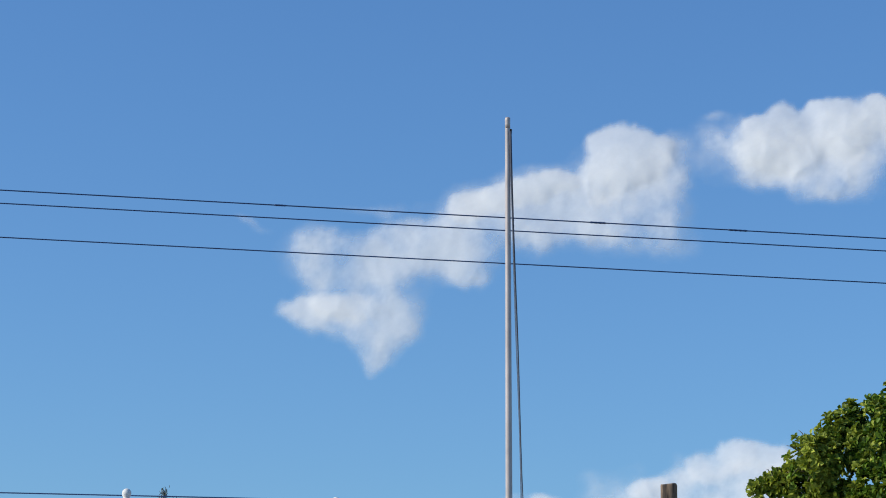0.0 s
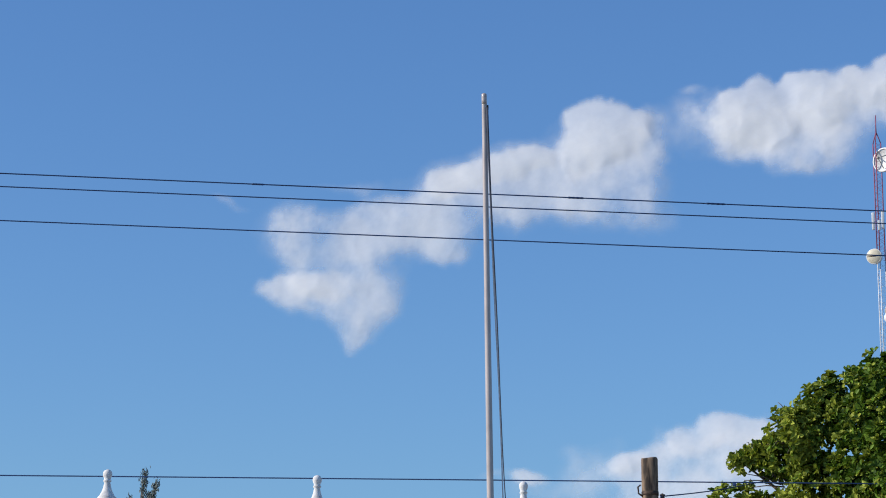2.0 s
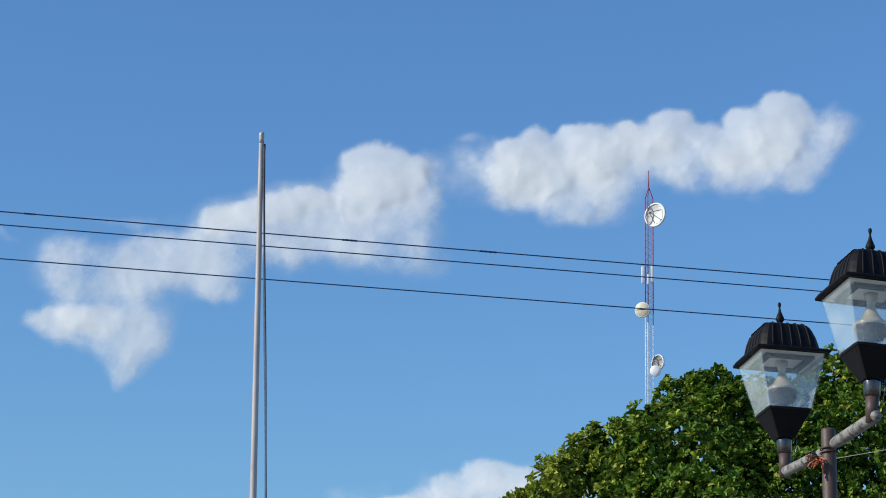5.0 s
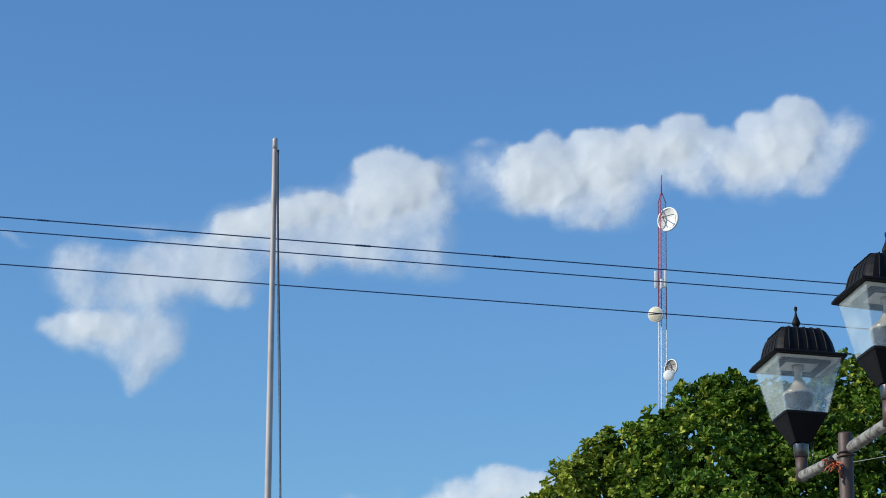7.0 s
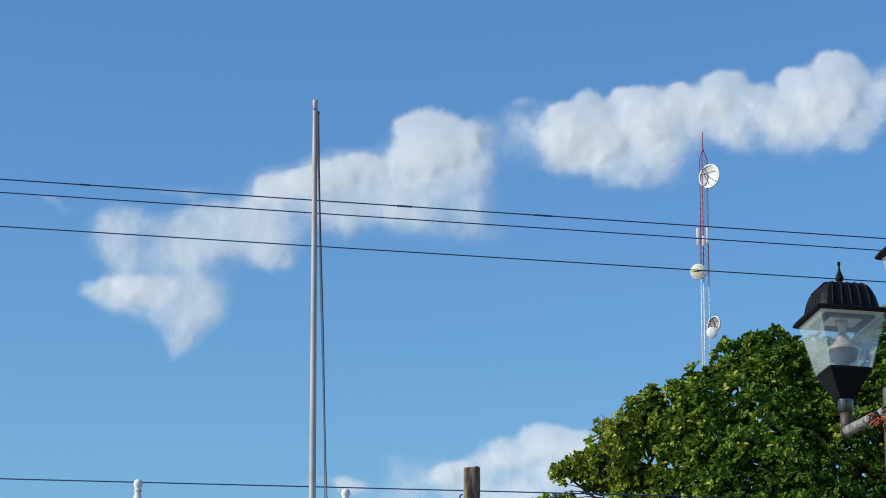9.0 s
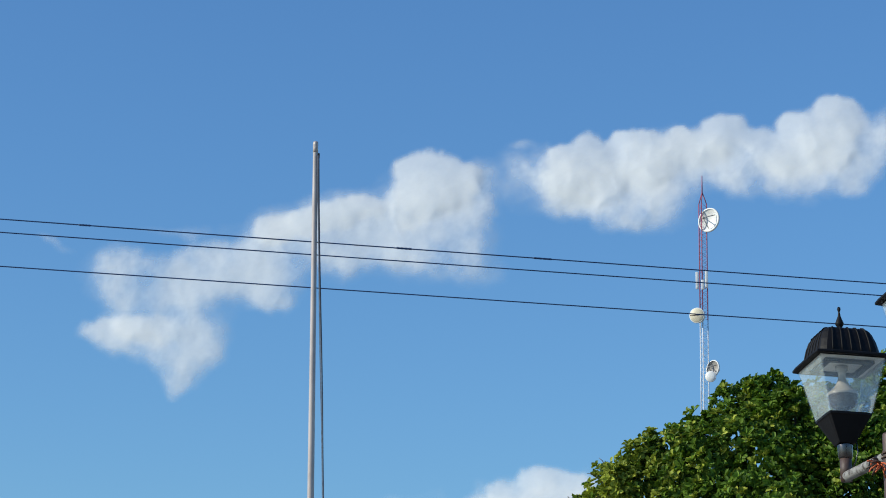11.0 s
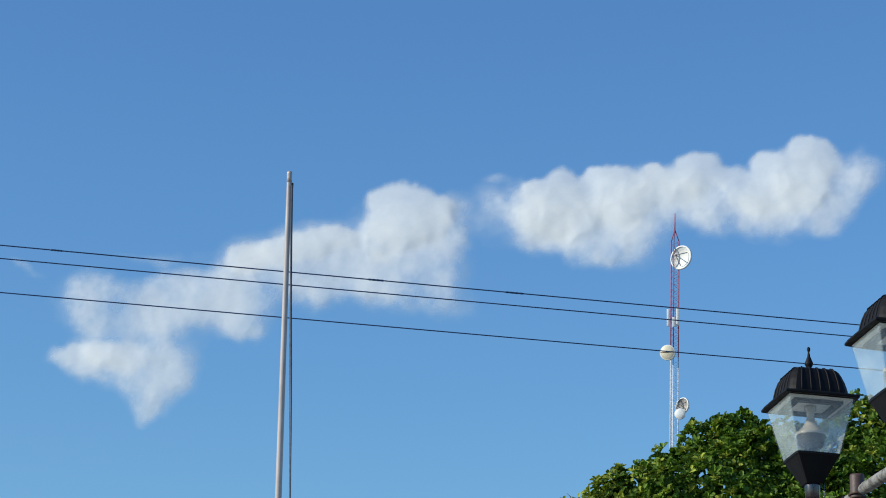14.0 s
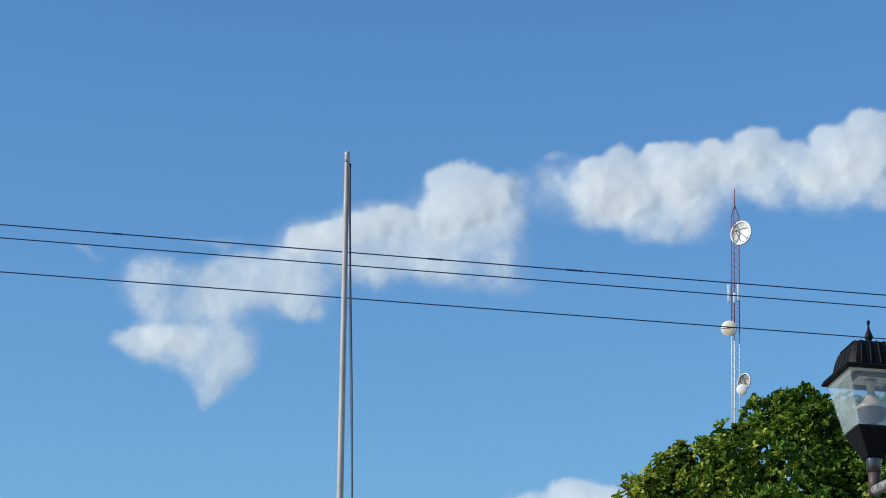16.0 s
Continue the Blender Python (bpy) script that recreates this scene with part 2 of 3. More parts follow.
M_CREAM = shader("cream_radome", (0.72, 0.64, 0.47), 0.5, 0, 0.10, 2, 20, 0.05)
M_BARK = shader("bark", (0.14, 0.10, 0.07), 0.9, 0, 0.3, 6, 40, 0.8)
M_LEAF = leaf_shader("broad_leaves", (0.245, 0.390, 0.045), (0.008, 0.027, 0.006), (0.13, 0.23, 0.014))
M_LEAF_PALE = leaf_shader("pale_leaves", (0.600, 0.640, 0.095), (0.040, 0.080, 0.012), (0.36, 0.44, 0.04))
M_NEEDLE = leaf_shader("grey_needles", (0.44, 0.47, 0.44), (0.17, 0.21, 0.20), (0.2, 0.22, 0.16))
M_GROUND = shader("plaza_paving", (0.21, 0.19, 0.165), 0.9, 0, 0.2, 0.3, 8, 0.3)
M_CLOUD = cloud_shader()


# ---------- mesh helpers ----------
def part(name, bm, material, parent=None, label="", smooth=True):
    me = bpy.data.meshes.new(name)
    bm.to_mesh(me)
    bm.free()
    me.materials.append(material)
    if smooth:
        me.polygons.foreach_set("use_smooth", [True] * len(me.polygons))
    ob = new(name, me)
    ob.parent = parent
    if label:
        ob["label"] = label
    return ob


def sweep(bm, pts, radii, sides=10, caps=True):
    """A tube along points, one radius a point."""
    pts = [Vector(p) for p in pts]
    if not hasattr(radii, "__len__"):
        radii = [radii] * len(pts)
    rings = []
    for i, p in enumerate(pts):
        d = (pts[min(i + 1, len(pts) - 1)] - pts[max(i - 1, 0)]).normalized()
        a = d.cross(Vector((0, 0, 1)) if abs(d.z) < 0.9 else Vector((0, 1, 0))).normalized()
        b = d.cross(a)
        rings.append([bm.verts.new(p + (a * math.cos(k * math.tau / sides) + b * math.sin(k * math.tau / sides)) * radii[i]) for k in range(sides)])
    for r, s in zip(rings, rings[1:]):
        for k in range(sides):
            bm.faces.new((r[k], r[(k + 1) % sides], s[(k + 1) % sides], s[k]))
    if caps:
        bm.faces.new(rings[0][::-1])
        bm.faces.new(rings[-1])
    return bm


def tube(pts, radii, sides=10, caps=True):
    bm = sweep(bmesh.new(), pts, radii, sides, caps)
    bmesh.ops.recalc_face_normals(bm, faces=bm.faces)
    return bm


def lathe(profile, sides=24, caps=True, turn=0.0):
    """Turns (radius, height) pairs round z."""
    bm = bmesh.new()
    rings = []
    for r, z in profile:
        rings.append([bm.verts.new((r * math.cos(turn + k * math.tau / sides), r * math.sin(turn + k * math.tau / sides), z)) for k in range(sides)])
    for a, b in zip(rings, rings[1:]):
        for k in range(sides):
            bm.faces.new((a[k], a[(k + 1) % sides], b[(k + 1) % sides], b[k]))
    if caps and profile[0][0] > 1e-4:
        bm.faces.new(rings[0][::-1])
    if caps and profile[-1][0] > 1e-4:
        bm.faces.new(rings[-1])
    bmesh.ops.remove_doubles(bm, verts=bm.verts, dist=1e-5)
    bmesh.ops.recalc_face_normals(bm, faces=bm.faces)
    return bm


def box(x, y, z, m=None, bevel=0.0):
    bm = bmesh.new()
    bmesh.ops.create_cube(bm, size=1)
    bmesh.ops.scale(bm, vec=(x, y, z), verts=bm.verts)
    if bevel:
        bmesh.ops.bevel(bm, geom=bm.edges[:], offset=bevel, segments=2, affect="EDGES", profile=0.5)
    if m is not None:
        bm.transform(m)
    return bm


def thing(name, m, label, category, group="", kind=""):
    ob = tagged(new(name), label, category, group, kind)
    ob.matrix_world = m
    return ob


# ---------- ground ----------
bm = bmesh.new()
ring0 = [bm.verts.new((math.cos(k * math.tau / 64) * 60, math.sin(k * math.tau / 64) * 60, 0)) for k in range(64)]
ring1 = [bm.verts.new((math.cos(k * math.tau / 64) * 4800, math.sin(k * math.tau / 64) * 4800, 0)) for k in range(64)]
bm.faces.new(ring0)
for k in range(64):
    bm.faces.new((ring0[k], ring1[k], ring1[(k + 1) % 64], ring0[(k + 1) % 64]))
bmesh.ops.recalc_face_normals(bm, faces=bm.faces)
ground = part("ground", bm, M_GROUND, None, smooth=False)
tagged(ground, "sandy grey paved open ground under the sky", "ground", kind="structure")


# ---------- clouds ----------
def cloud(label, puffs, body, veils, step=2.4, thick=0.9, thin=0.75, near=0.0, crisp=1.0):
    """A cumulus bank 3 km off: crisp puffs on a softer body, frayed by turbulence and trailing veils."""
    every = puffs + body + veils
    x0, x1 = min(b[0] - 1.7 * b[2] for b in every), max(b[0] + 1.7 * b[2] for b in every)
    y0, y1 = min(b[1] - 1.7 * b[3] for b in every), max(b[1] + 1.7 * b[3] for b in every)
    nx, ny = int((x1 - x0) / step) + 1, int((y1 - y0) / step) + 1
    gx, gy = np.meshgrid(np.linspace(x0, x1, nx), np.linspace(y0, y1, ny))
    wx, wy, det, bil, fine = (np.zeros(gx.shape) for _ in range(5))
    for j in range(ny):
        for i in range(nx):
            p = Vector((gx[j, i], gy[j, i], 0)) / 95.0
            wx[j, i] = noise.fractal(p, 0.9, 2.0, 5)
            wy[j, i] = noise.fractal(p + Vector((31.7, 9.2, 4.1)), 0.9, 2.0, 5)
            det[j, i] = noise.fractal(p * 1.5 + Vector((3.3, 71.0, 1.0)), 0.75, 2.1, 6)
            bil[j, i] = 1 - abs(noise.fractal(p * 1.5 + Vector((8.0, 2.0, 17.0)), 1.0, 2.0, 3)) * 1.6
            fine[j, i] = 1 - 2 * abs(noise.fractal(p * 3.4 + Vector((5.0, 44.0, 2.0)), 0.9, 2.0, 4))

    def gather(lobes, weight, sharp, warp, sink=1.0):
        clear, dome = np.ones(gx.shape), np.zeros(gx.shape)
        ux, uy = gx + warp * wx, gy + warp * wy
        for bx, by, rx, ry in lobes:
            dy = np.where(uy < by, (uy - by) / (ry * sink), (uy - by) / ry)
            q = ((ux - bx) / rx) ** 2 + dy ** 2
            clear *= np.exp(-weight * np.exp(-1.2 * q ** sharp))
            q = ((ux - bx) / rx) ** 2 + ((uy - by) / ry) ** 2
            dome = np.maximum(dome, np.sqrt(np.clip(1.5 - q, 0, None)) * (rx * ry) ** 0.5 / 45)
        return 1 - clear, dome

    soften = lambda a, n: soften((a + np.roll(a, 1, 0) + np.roll(a, -1, 0) + np.roll(a, 1, 1) + np.roll(a, -1, 1)) / 5, n - 1) if n else a
    step01 = lambda a: np.clip(a, 0, 1) ** 2 * (3 - 2 * np.clip(a, 0, 1))
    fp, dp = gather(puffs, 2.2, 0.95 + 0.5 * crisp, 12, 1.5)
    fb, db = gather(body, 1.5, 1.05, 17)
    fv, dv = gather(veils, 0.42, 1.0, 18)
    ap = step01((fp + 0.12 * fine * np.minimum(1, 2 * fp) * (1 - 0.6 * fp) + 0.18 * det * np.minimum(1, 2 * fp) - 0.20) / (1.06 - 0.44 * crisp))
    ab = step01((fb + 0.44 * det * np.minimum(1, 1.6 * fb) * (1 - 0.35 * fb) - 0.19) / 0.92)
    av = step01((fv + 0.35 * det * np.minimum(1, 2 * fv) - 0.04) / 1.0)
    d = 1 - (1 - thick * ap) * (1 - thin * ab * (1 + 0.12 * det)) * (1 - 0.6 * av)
    # the sheet is sloped back and leftward to turn it sunward and brighten it
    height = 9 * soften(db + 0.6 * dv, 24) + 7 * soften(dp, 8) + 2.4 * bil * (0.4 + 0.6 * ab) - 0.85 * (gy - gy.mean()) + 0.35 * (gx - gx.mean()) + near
    # near, within the height, draws a bank forward out of another cloud's shadow
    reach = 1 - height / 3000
    keep = d > 0.012
    index = -np.ones(gx.shape, int)
    used = np.zeros(gx.shape, bool)
    cells = keep[:-1, :-1] | keep[1:, :-1] | keep[:-1, 1:] | keep[1:, 1:]
    for a, b in ((0, 0), (1, 0), (0, 1), (1, 1)):
        used[a:ny - 1 + a, b:nx - 1 + b] |= cells
    index[used] = np.arange(used.sum())
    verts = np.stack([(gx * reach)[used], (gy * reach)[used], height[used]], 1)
    jj, ii = np.nonzero(cells)
    faces = np.stack([index[jj, ii], index[jj, ii + 1], index[jj + 1, ii + 1], index[jj + 1, ii]], 1)
    me = bpy.data.meshes.new("cloud")
    me.from_pydata(verts.tolist(), [], faces.tolist())
    attr = me.attributes.new("cover", "FLOAT", "POINT")
    attr.data.foreach_set("value", d[used].astype(np.float32))
    me.materials.append(M_CLOUD)
    me.polygons.foreach_set("use_smooth", [True] * len(me.polygons))
    ob = new("cloud", me)
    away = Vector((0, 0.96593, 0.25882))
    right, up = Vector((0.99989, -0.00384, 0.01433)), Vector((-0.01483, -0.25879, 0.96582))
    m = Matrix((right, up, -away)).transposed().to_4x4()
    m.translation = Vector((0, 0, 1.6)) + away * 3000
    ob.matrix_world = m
    tagged(ob, label, "cloud", "cumulus clouds", "structure")
    return ob


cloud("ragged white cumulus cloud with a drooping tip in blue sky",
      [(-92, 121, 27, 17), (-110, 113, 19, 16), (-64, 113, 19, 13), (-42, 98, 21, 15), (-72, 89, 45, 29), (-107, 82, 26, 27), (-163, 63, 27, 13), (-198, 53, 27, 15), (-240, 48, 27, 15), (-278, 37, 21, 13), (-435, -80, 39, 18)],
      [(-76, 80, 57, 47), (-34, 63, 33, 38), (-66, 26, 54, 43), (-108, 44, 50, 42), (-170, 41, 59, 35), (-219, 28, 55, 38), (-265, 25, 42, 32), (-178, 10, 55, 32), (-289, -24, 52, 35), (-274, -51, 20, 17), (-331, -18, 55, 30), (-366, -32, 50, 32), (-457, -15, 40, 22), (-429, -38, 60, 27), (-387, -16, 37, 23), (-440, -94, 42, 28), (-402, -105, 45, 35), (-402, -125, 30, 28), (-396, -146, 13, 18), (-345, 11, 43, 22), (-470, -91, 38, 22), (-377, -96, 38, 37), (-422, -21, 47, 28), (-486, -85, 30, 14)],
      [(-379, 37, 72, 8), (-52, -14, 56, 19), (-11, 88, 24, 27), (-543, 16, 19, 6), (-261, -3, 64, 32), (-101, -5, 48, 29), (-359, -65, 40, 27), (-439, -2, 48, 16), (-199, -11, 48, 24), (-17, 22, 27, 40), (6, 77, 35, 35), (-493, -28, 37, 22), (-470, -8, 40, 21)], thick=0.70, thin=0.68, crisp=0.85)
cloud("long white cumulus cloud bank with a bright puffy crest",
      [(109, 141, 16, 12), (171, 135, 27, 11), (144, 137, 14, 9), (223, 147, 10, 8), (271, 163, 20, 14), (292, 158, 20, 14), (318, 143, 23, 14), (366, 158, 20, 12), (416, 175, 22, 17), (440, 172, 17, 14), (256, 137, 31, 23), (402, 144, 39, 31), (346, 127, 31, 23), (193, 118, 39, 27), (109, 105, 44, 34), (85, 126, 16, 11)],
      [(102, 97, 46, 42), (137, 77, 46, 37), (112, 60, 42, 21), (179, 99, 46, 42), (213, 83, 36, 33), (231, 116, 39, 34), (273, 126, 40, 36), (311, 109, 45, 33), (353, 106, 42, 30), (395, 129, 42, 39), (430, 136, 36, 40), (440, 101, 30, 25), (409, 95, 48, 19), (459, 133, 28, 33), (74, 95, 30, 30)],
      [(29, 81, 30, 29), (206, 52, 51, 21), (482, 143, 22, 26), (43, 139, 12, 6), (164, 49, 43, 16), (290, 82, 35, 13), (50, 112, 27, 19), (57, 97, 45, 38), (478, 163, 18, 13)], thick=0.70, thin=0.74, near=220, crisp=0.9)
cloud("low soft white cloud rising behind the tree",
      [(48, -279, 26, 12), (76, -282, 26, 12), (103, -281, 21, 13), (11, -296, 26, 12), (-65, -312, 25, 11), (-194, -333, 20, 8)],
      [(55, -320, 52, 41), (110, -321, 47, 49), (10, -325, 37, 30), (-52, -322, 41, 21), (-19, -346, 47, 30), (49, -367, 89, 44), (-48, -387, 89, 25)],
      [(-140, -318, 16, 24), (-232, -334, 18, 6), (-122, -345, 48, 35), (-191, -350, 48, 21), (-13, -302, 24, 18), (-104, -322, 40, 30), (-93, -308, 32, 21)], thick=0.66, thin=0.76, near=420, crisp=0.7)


# ---------- flagpole ----------
def flagpole():
    base = thing("flagpole", pose(-2.2385, 29.91, 0), "tall bare worn steel flagpole with two slack ropes", "flagpole")
    lean = Vector((-0.0112, 0, 1))
    at = lambda z: Vector((lean.x * z, 0, z))
    part("shaft", tube([at(0), at(3), at(6), at(8.5), at(10.985), at(11.0)], [0.056, 0.050, 0.043, 0.038, 0.033, 0.033], 24), M_STEEL, base)
    part("collar", tube([at(0.0), at(0.03), at(0.05), at(0.10)], [0.16, 0.16, 0.075, 0.072], 24), M_STEEL, base)
    part("cap", tube([at(10.99), at(11.05), at(11.08), at(11.10), at(11.13), at(11.14)], [0.0335, 0.0335, 0.034, 0.035, 0.034, 0.026], 20), M_STEEL, base)
    part("pulley", box(0.03, 0.025, 0.07, Matrix.Translation(at(10.95) + Vector((0.040, 0, 0))), 0.008), M_IRON, base)
    part("cleat", box(0.04, 0.05, 0.16, Matrix.Translation(at(1.2) + Vector((0.07, 0, 0))), 0.008), M_STEEL, base)
    for k, (mat, low, dy, words) in enumerate(((M_ROPE_DARK, 0.212, -0.030, "dark halyard rope"), (M_ROPE_PALE, 0.176, 0.008, "pale halyard rope"))):
        pts = []
        for i in range(25):
            z = 10.94 - i * (10.94 - 1.22) / 24
            s = (10.94 - z) / 5.6
            off = 0.038 + (low - 0.038) * (s ** 1.15 if s < 1.05 else max(0.0, 1.058 - (s - 1.05) * 1.6))
            off = max(off, 0.075) if z < 4 else off
            wob = 0.010 * math.sin(z * 1.7 + k * 2) * min(1, s)
            pts.append(at(z) + Vector((off + wob, dy, 0)))
        # the dark rope is thickened high up to deepen the shaft's shaded side
        thick = [(0.016 - 0.0095 * min(1, i / 9)) if k == 0 else 0.0085 for i in range(25)]
        part("rope", tube(pts, thick, 6), mat, base, words)


flagpole()


# ---------- overhead cables ----------
def cable(label, foot_deg, p, z, radius, s0, s1, sag=0.0, group="overhead cables", splices=()):
    """A cable along a straight line: p metres from the origin at the bearing foot_deg."""
    a = radians(foot_deg)
    n, u = Vector((math.sin(a), math.cos(a), 0)), Vector((math.cos(a), -math.sin(a), 0))
    place = lambda s: n * p + u * s + Vector((0, 0, z - sag * (1 - ((2 * s - s0 - s1) / (s1 - s0)) ** 2)))
    base = thing("overhead_cable", Matrix.Identity(4), label, "cable", group)
    part("conductor", tube([place(s0 + (s1 - s0) * i / 48) for i in range(49)], radius, 8), M_CABLE, base)
    for b0, b1, k in splices:
        pts = []
        for i in range(9):
            b = radians(b0 + (b1 - b0) * i / 8 - foot_deg)
            pts.append(place(p * math.tan(b)))
        part("splice", tube(pts, [radius * (1.0 if i in (0, 8) else k * (1 + 0.25 * (i % 2))) for i in range(9)], 8), M_CABLE, base, "taped cable splice")
    return place


up1 = cable("black overhead power cable with taped splices against sky", -14.6, 34, 11.035, 0.0095, -45, 60, 0.0, splices=((-2.5, -2.09, 1.4), (0.85, 1.33, 1.35), (-10.2, -9.9, 1.3)))
up2 = cable("plain black overhead power cable against the sky", -14.6, 34, 10.840, 0.0090, -45, 60)
up3 = cable("plain black overhead power cable against the sky", -14.6, 34, 10.340, 0.0090, -45, 60)
low1 = cable("black low overhead cable strung behind the flagpole", -9.0, 34.6, 6.821, 0.0092, -45, 55)

# ---------- far radio mast ----------
def strut(bm, a, b, r, sides=5):
    sweep(bm, [a, b], r, sides)


def dish(parent, place, aim, size, material, deep=0.22, name="dish_antenna", label="", struts=False, drum=False):
    """A round antenna of that diameter, facing aim."""
    r = size / 2
    q = Vector(aim).to_track_quat("Z", "Y").to_matrix().to_4x4()
    m = Matrix.Translation(place) @ q
    if drum:
        prof = [(r * 0.9, -0.35 * size), (r, -0.33 * size), (r, 0.0), (r * 1.03, 0.02), (r * 0.97, 0.05), (r * 0.6, 0.10 * size), (0.0, 0.14 * size)]
    else:
        prof = [(r * t, -deep * size * (1 - t * t)) for t in (0.0, 0.25, 0.5, 0.75, 0.9, 1.0)]
        prof += [(r * 1.03, 0.0), (r * 1.03, -0.04 * size)] + [(r * t, -deep * size * (1 - t * t) - 0.06) for t in (0.9, 0.6, 0.3, 0.0)]
    bm = lathe(prof, 32)
    bm.transform(m)
    body = part(name, bm, material, parent, label)
    bm = tube([m @ Vector((0, 0, -deep * size - 0.05)), m @ Vector((0, 0, -deep * size - 0.5))], 0.09, 8)
    part("mount", bm, M_MASTWHITE, body)
    if struts:
        for k in range(3):
            a = math.tau * k / 3 + 0.5
            part("feed_strut", tube([m @ Vector((r * 0.75 * math.cos(a), r * 0.75 * math.sin(a), -0.02)), m @ Vector((0, 0, 0.42 * size))], 0.045, 6), M_DISHGREY, body)
        part("feed_horn", tube([m @ Vector((0, 0, 0.34 * size)), m @ Vector((0, 0, 0.46 * size))], 0.12, 10), M_DISHGREY, body)
    ring = lathe([(r * 0.97, 0.04), (r * 1.05, 0.05), (r * 1.09, 0.0), (r * 1.09, -0.10), (r * 1.0, -0.10)], 32, False)
    ring.transform(m)
    part("rim", ring, M_DISH, body, "white rim")
    if drum and size > 1.2:
        part("seam", tube([m @ Vector((-r * 0.98, 0.02 * r, 0.03)), m @ Vector((-r * 0.5, 0, 0.10 * size)), m @ Vector((0, 0, 0.145 * size)), m @ Vector((r * 0.5, 0, 0.10 * size)), m @ Vector((r * 0.98, 0, 0.03))], 0.04, 6), M_IRON, body)


def radio_mast():
    foot = Vector((19.10, 219.19, 0))
    base = thing("radio_mast", Matrix.Translation(foot), "tall slim red and white lattice radio mast with antennas", "mast")
    tilt = 0.0045
    side = 0.42
    corner = lambda k, z: Vector((side * math.cos(math.tau * k / 3 + 0.25) + tilt * (z - 55), side * math.sin(math.tau * k / 3 + 0.25), z))
    bands = [(0, 14, M_RED), (14, 28, M_MASTWHITE), (28, 41, M_RED), (41, 54.4, M_MASTWHITE), (54.4, 65.6, M_RED)]
    for z0, z1, mat in bands:
        for k in range(3):
            part("leg", tube([corner(k, z0), corner(k, z1)], 0.050, 6), mat, base)
        bm = bmesh.new()
        step = 0.62
        for i in range(int((z1 - z0) / step)):
            z = z0 + i * step
            for k in range(3):
                strut(bm, corner(k, z), corner(k + 1, z + step / 2), 0.012, 4)
                strut(bm, corner(k + 1, z + step / 2), corner(k, z + step), 0.012, 4)
        tagged(part("bracing", bm, mat, base), kind="stuff")
    apex = Vector((tilt * 12, 0, 66.7))
    for k in range(3):
        part("top_leg", tube([corner(k, 65.6), apex], 0.045, 6), M_RED, base)
    part("lightning_rod", tube([apex - Vector((0, 0, 0.3)), apex + Vector((0.02, 0, 1.6))], [0.06, 0.04], 6), M_RED, base)
    rel = lambda x, z, dy=0.0: Vector((x - foot.x, dy, z))
    dish(base, rel(19.66, 63.80, -0.7), (-0.62, -0.78, 0.02), 2.15, M_DISH, 0.16, label="white dish antenna with feed struts", struts=True)
    dish(base, rel(18.42, 54.62, -0.8), (-0.35, -0.92, -0.05), 1.34, M_CREAM, 0.2, label="cream drum antenna", drum=True)
    dish(base, rel(19.80, 49.68, -0.5), (-0.74, -0.66, 0.05), 1.48, M_DISHGREY, 0.26, label="grey open dish antenna with white rim", struts=True)
    dish(base, rel(19.56, 48.86, -0.9), (-0.25, -0.95, 0.0), 0.94, M_DISH, 0.15, label="small white drum antenna", drum=True)
    for x, dy, zz, h in ((18.53, -0.35, 58.05, 1.65), (19.40, -0.35, 58.15, 1.65), (19.02, -0.75, 57.55, 0.95)):
        panel = part("panel_antenna", box(0.27, 0.16, h, Matrix.Translation(rel(x, zz, dy)), 0.04), M_DISH, base, "white panel antenna")
        part("bracket", tube([rel(x, zz, dy), Vector((0.0, 0, zz))], 0.04, 6), M_MASTWHITE, panel)


radio_mast()


# ---------- timber post ----------
def timber_post():
    a, d = radians(-0.63), 34.0
    base = thing("timber_post", pose(d * math.sin(a), d * math.cos(a), 0), "weathered square-cut timber utility post with iron clamp", "post")
    top = 1.6 + d * math.tan(radians(9.03))
    bm = bmesh.new()
    rings, sides = [], 22
    for i, z in enumerate([0, 1.5, 3, 4.5, 5.5, 6.0, 6.3, 6.6, 6.8, top - 0.02, top]):
        ring = []
        for k in range(sides):
            an = math.tau * k / sides
            r = (0.122 - 0.0012 * z) * (0.90 if k % 5 == 2 else 1.0) * (1 + 0.05 * noise.noise(Vector((math.cos(an) * 2, math.sin(an) * 2, z * 0.35)))) * (0.93 if i == 10 else 1)
            ring.append(bm.verts.new((r * math.cos(an) , r * math.sin(an), z + (0.012 * math.cos(an * 2 + 1) if i > 8 else 0))))
        rings.append(ring)
    for r, s in zip(rings, rings[1:]):
        for k in range(sides):
            bm.faces.new((r[k], r[(k + 1) % sides], s[(k + 1) % sides], s[k]))
    bm.faces.new(rings[-1])
    part("shaft", bm, M_TIMBER, base)
    zc = top - 0.50
    part("clamp_band", tube([Vector((0.0, 0, zc - 0.03)), Vector((0.0, 0, zc + 0.03))], 0.121, 16), M_IRON, base)
    part("hook_bolt", tube([Vector((-0.09, -0.05, zc - 0.05)), Vector((-0.16, -0.05, zc)), Vector((-0.17, -0.05, zc + 0.09)), Vector((-0.13, -0.05, zc + 0.12))], 0.014, 6), M_IRON, base)
    part("insulator", lathe([(0.0, zc - 0.12), (0.035, zc - 0.11), (0.04, zc - 0.05), (0.025, zc - 0.03), (0.04, zc), (0.0, zc + 0.02)], 12), M_IRON, base).matrix_basis = Matrix.Translation((0.17, -0.04, -0.02))
    return top


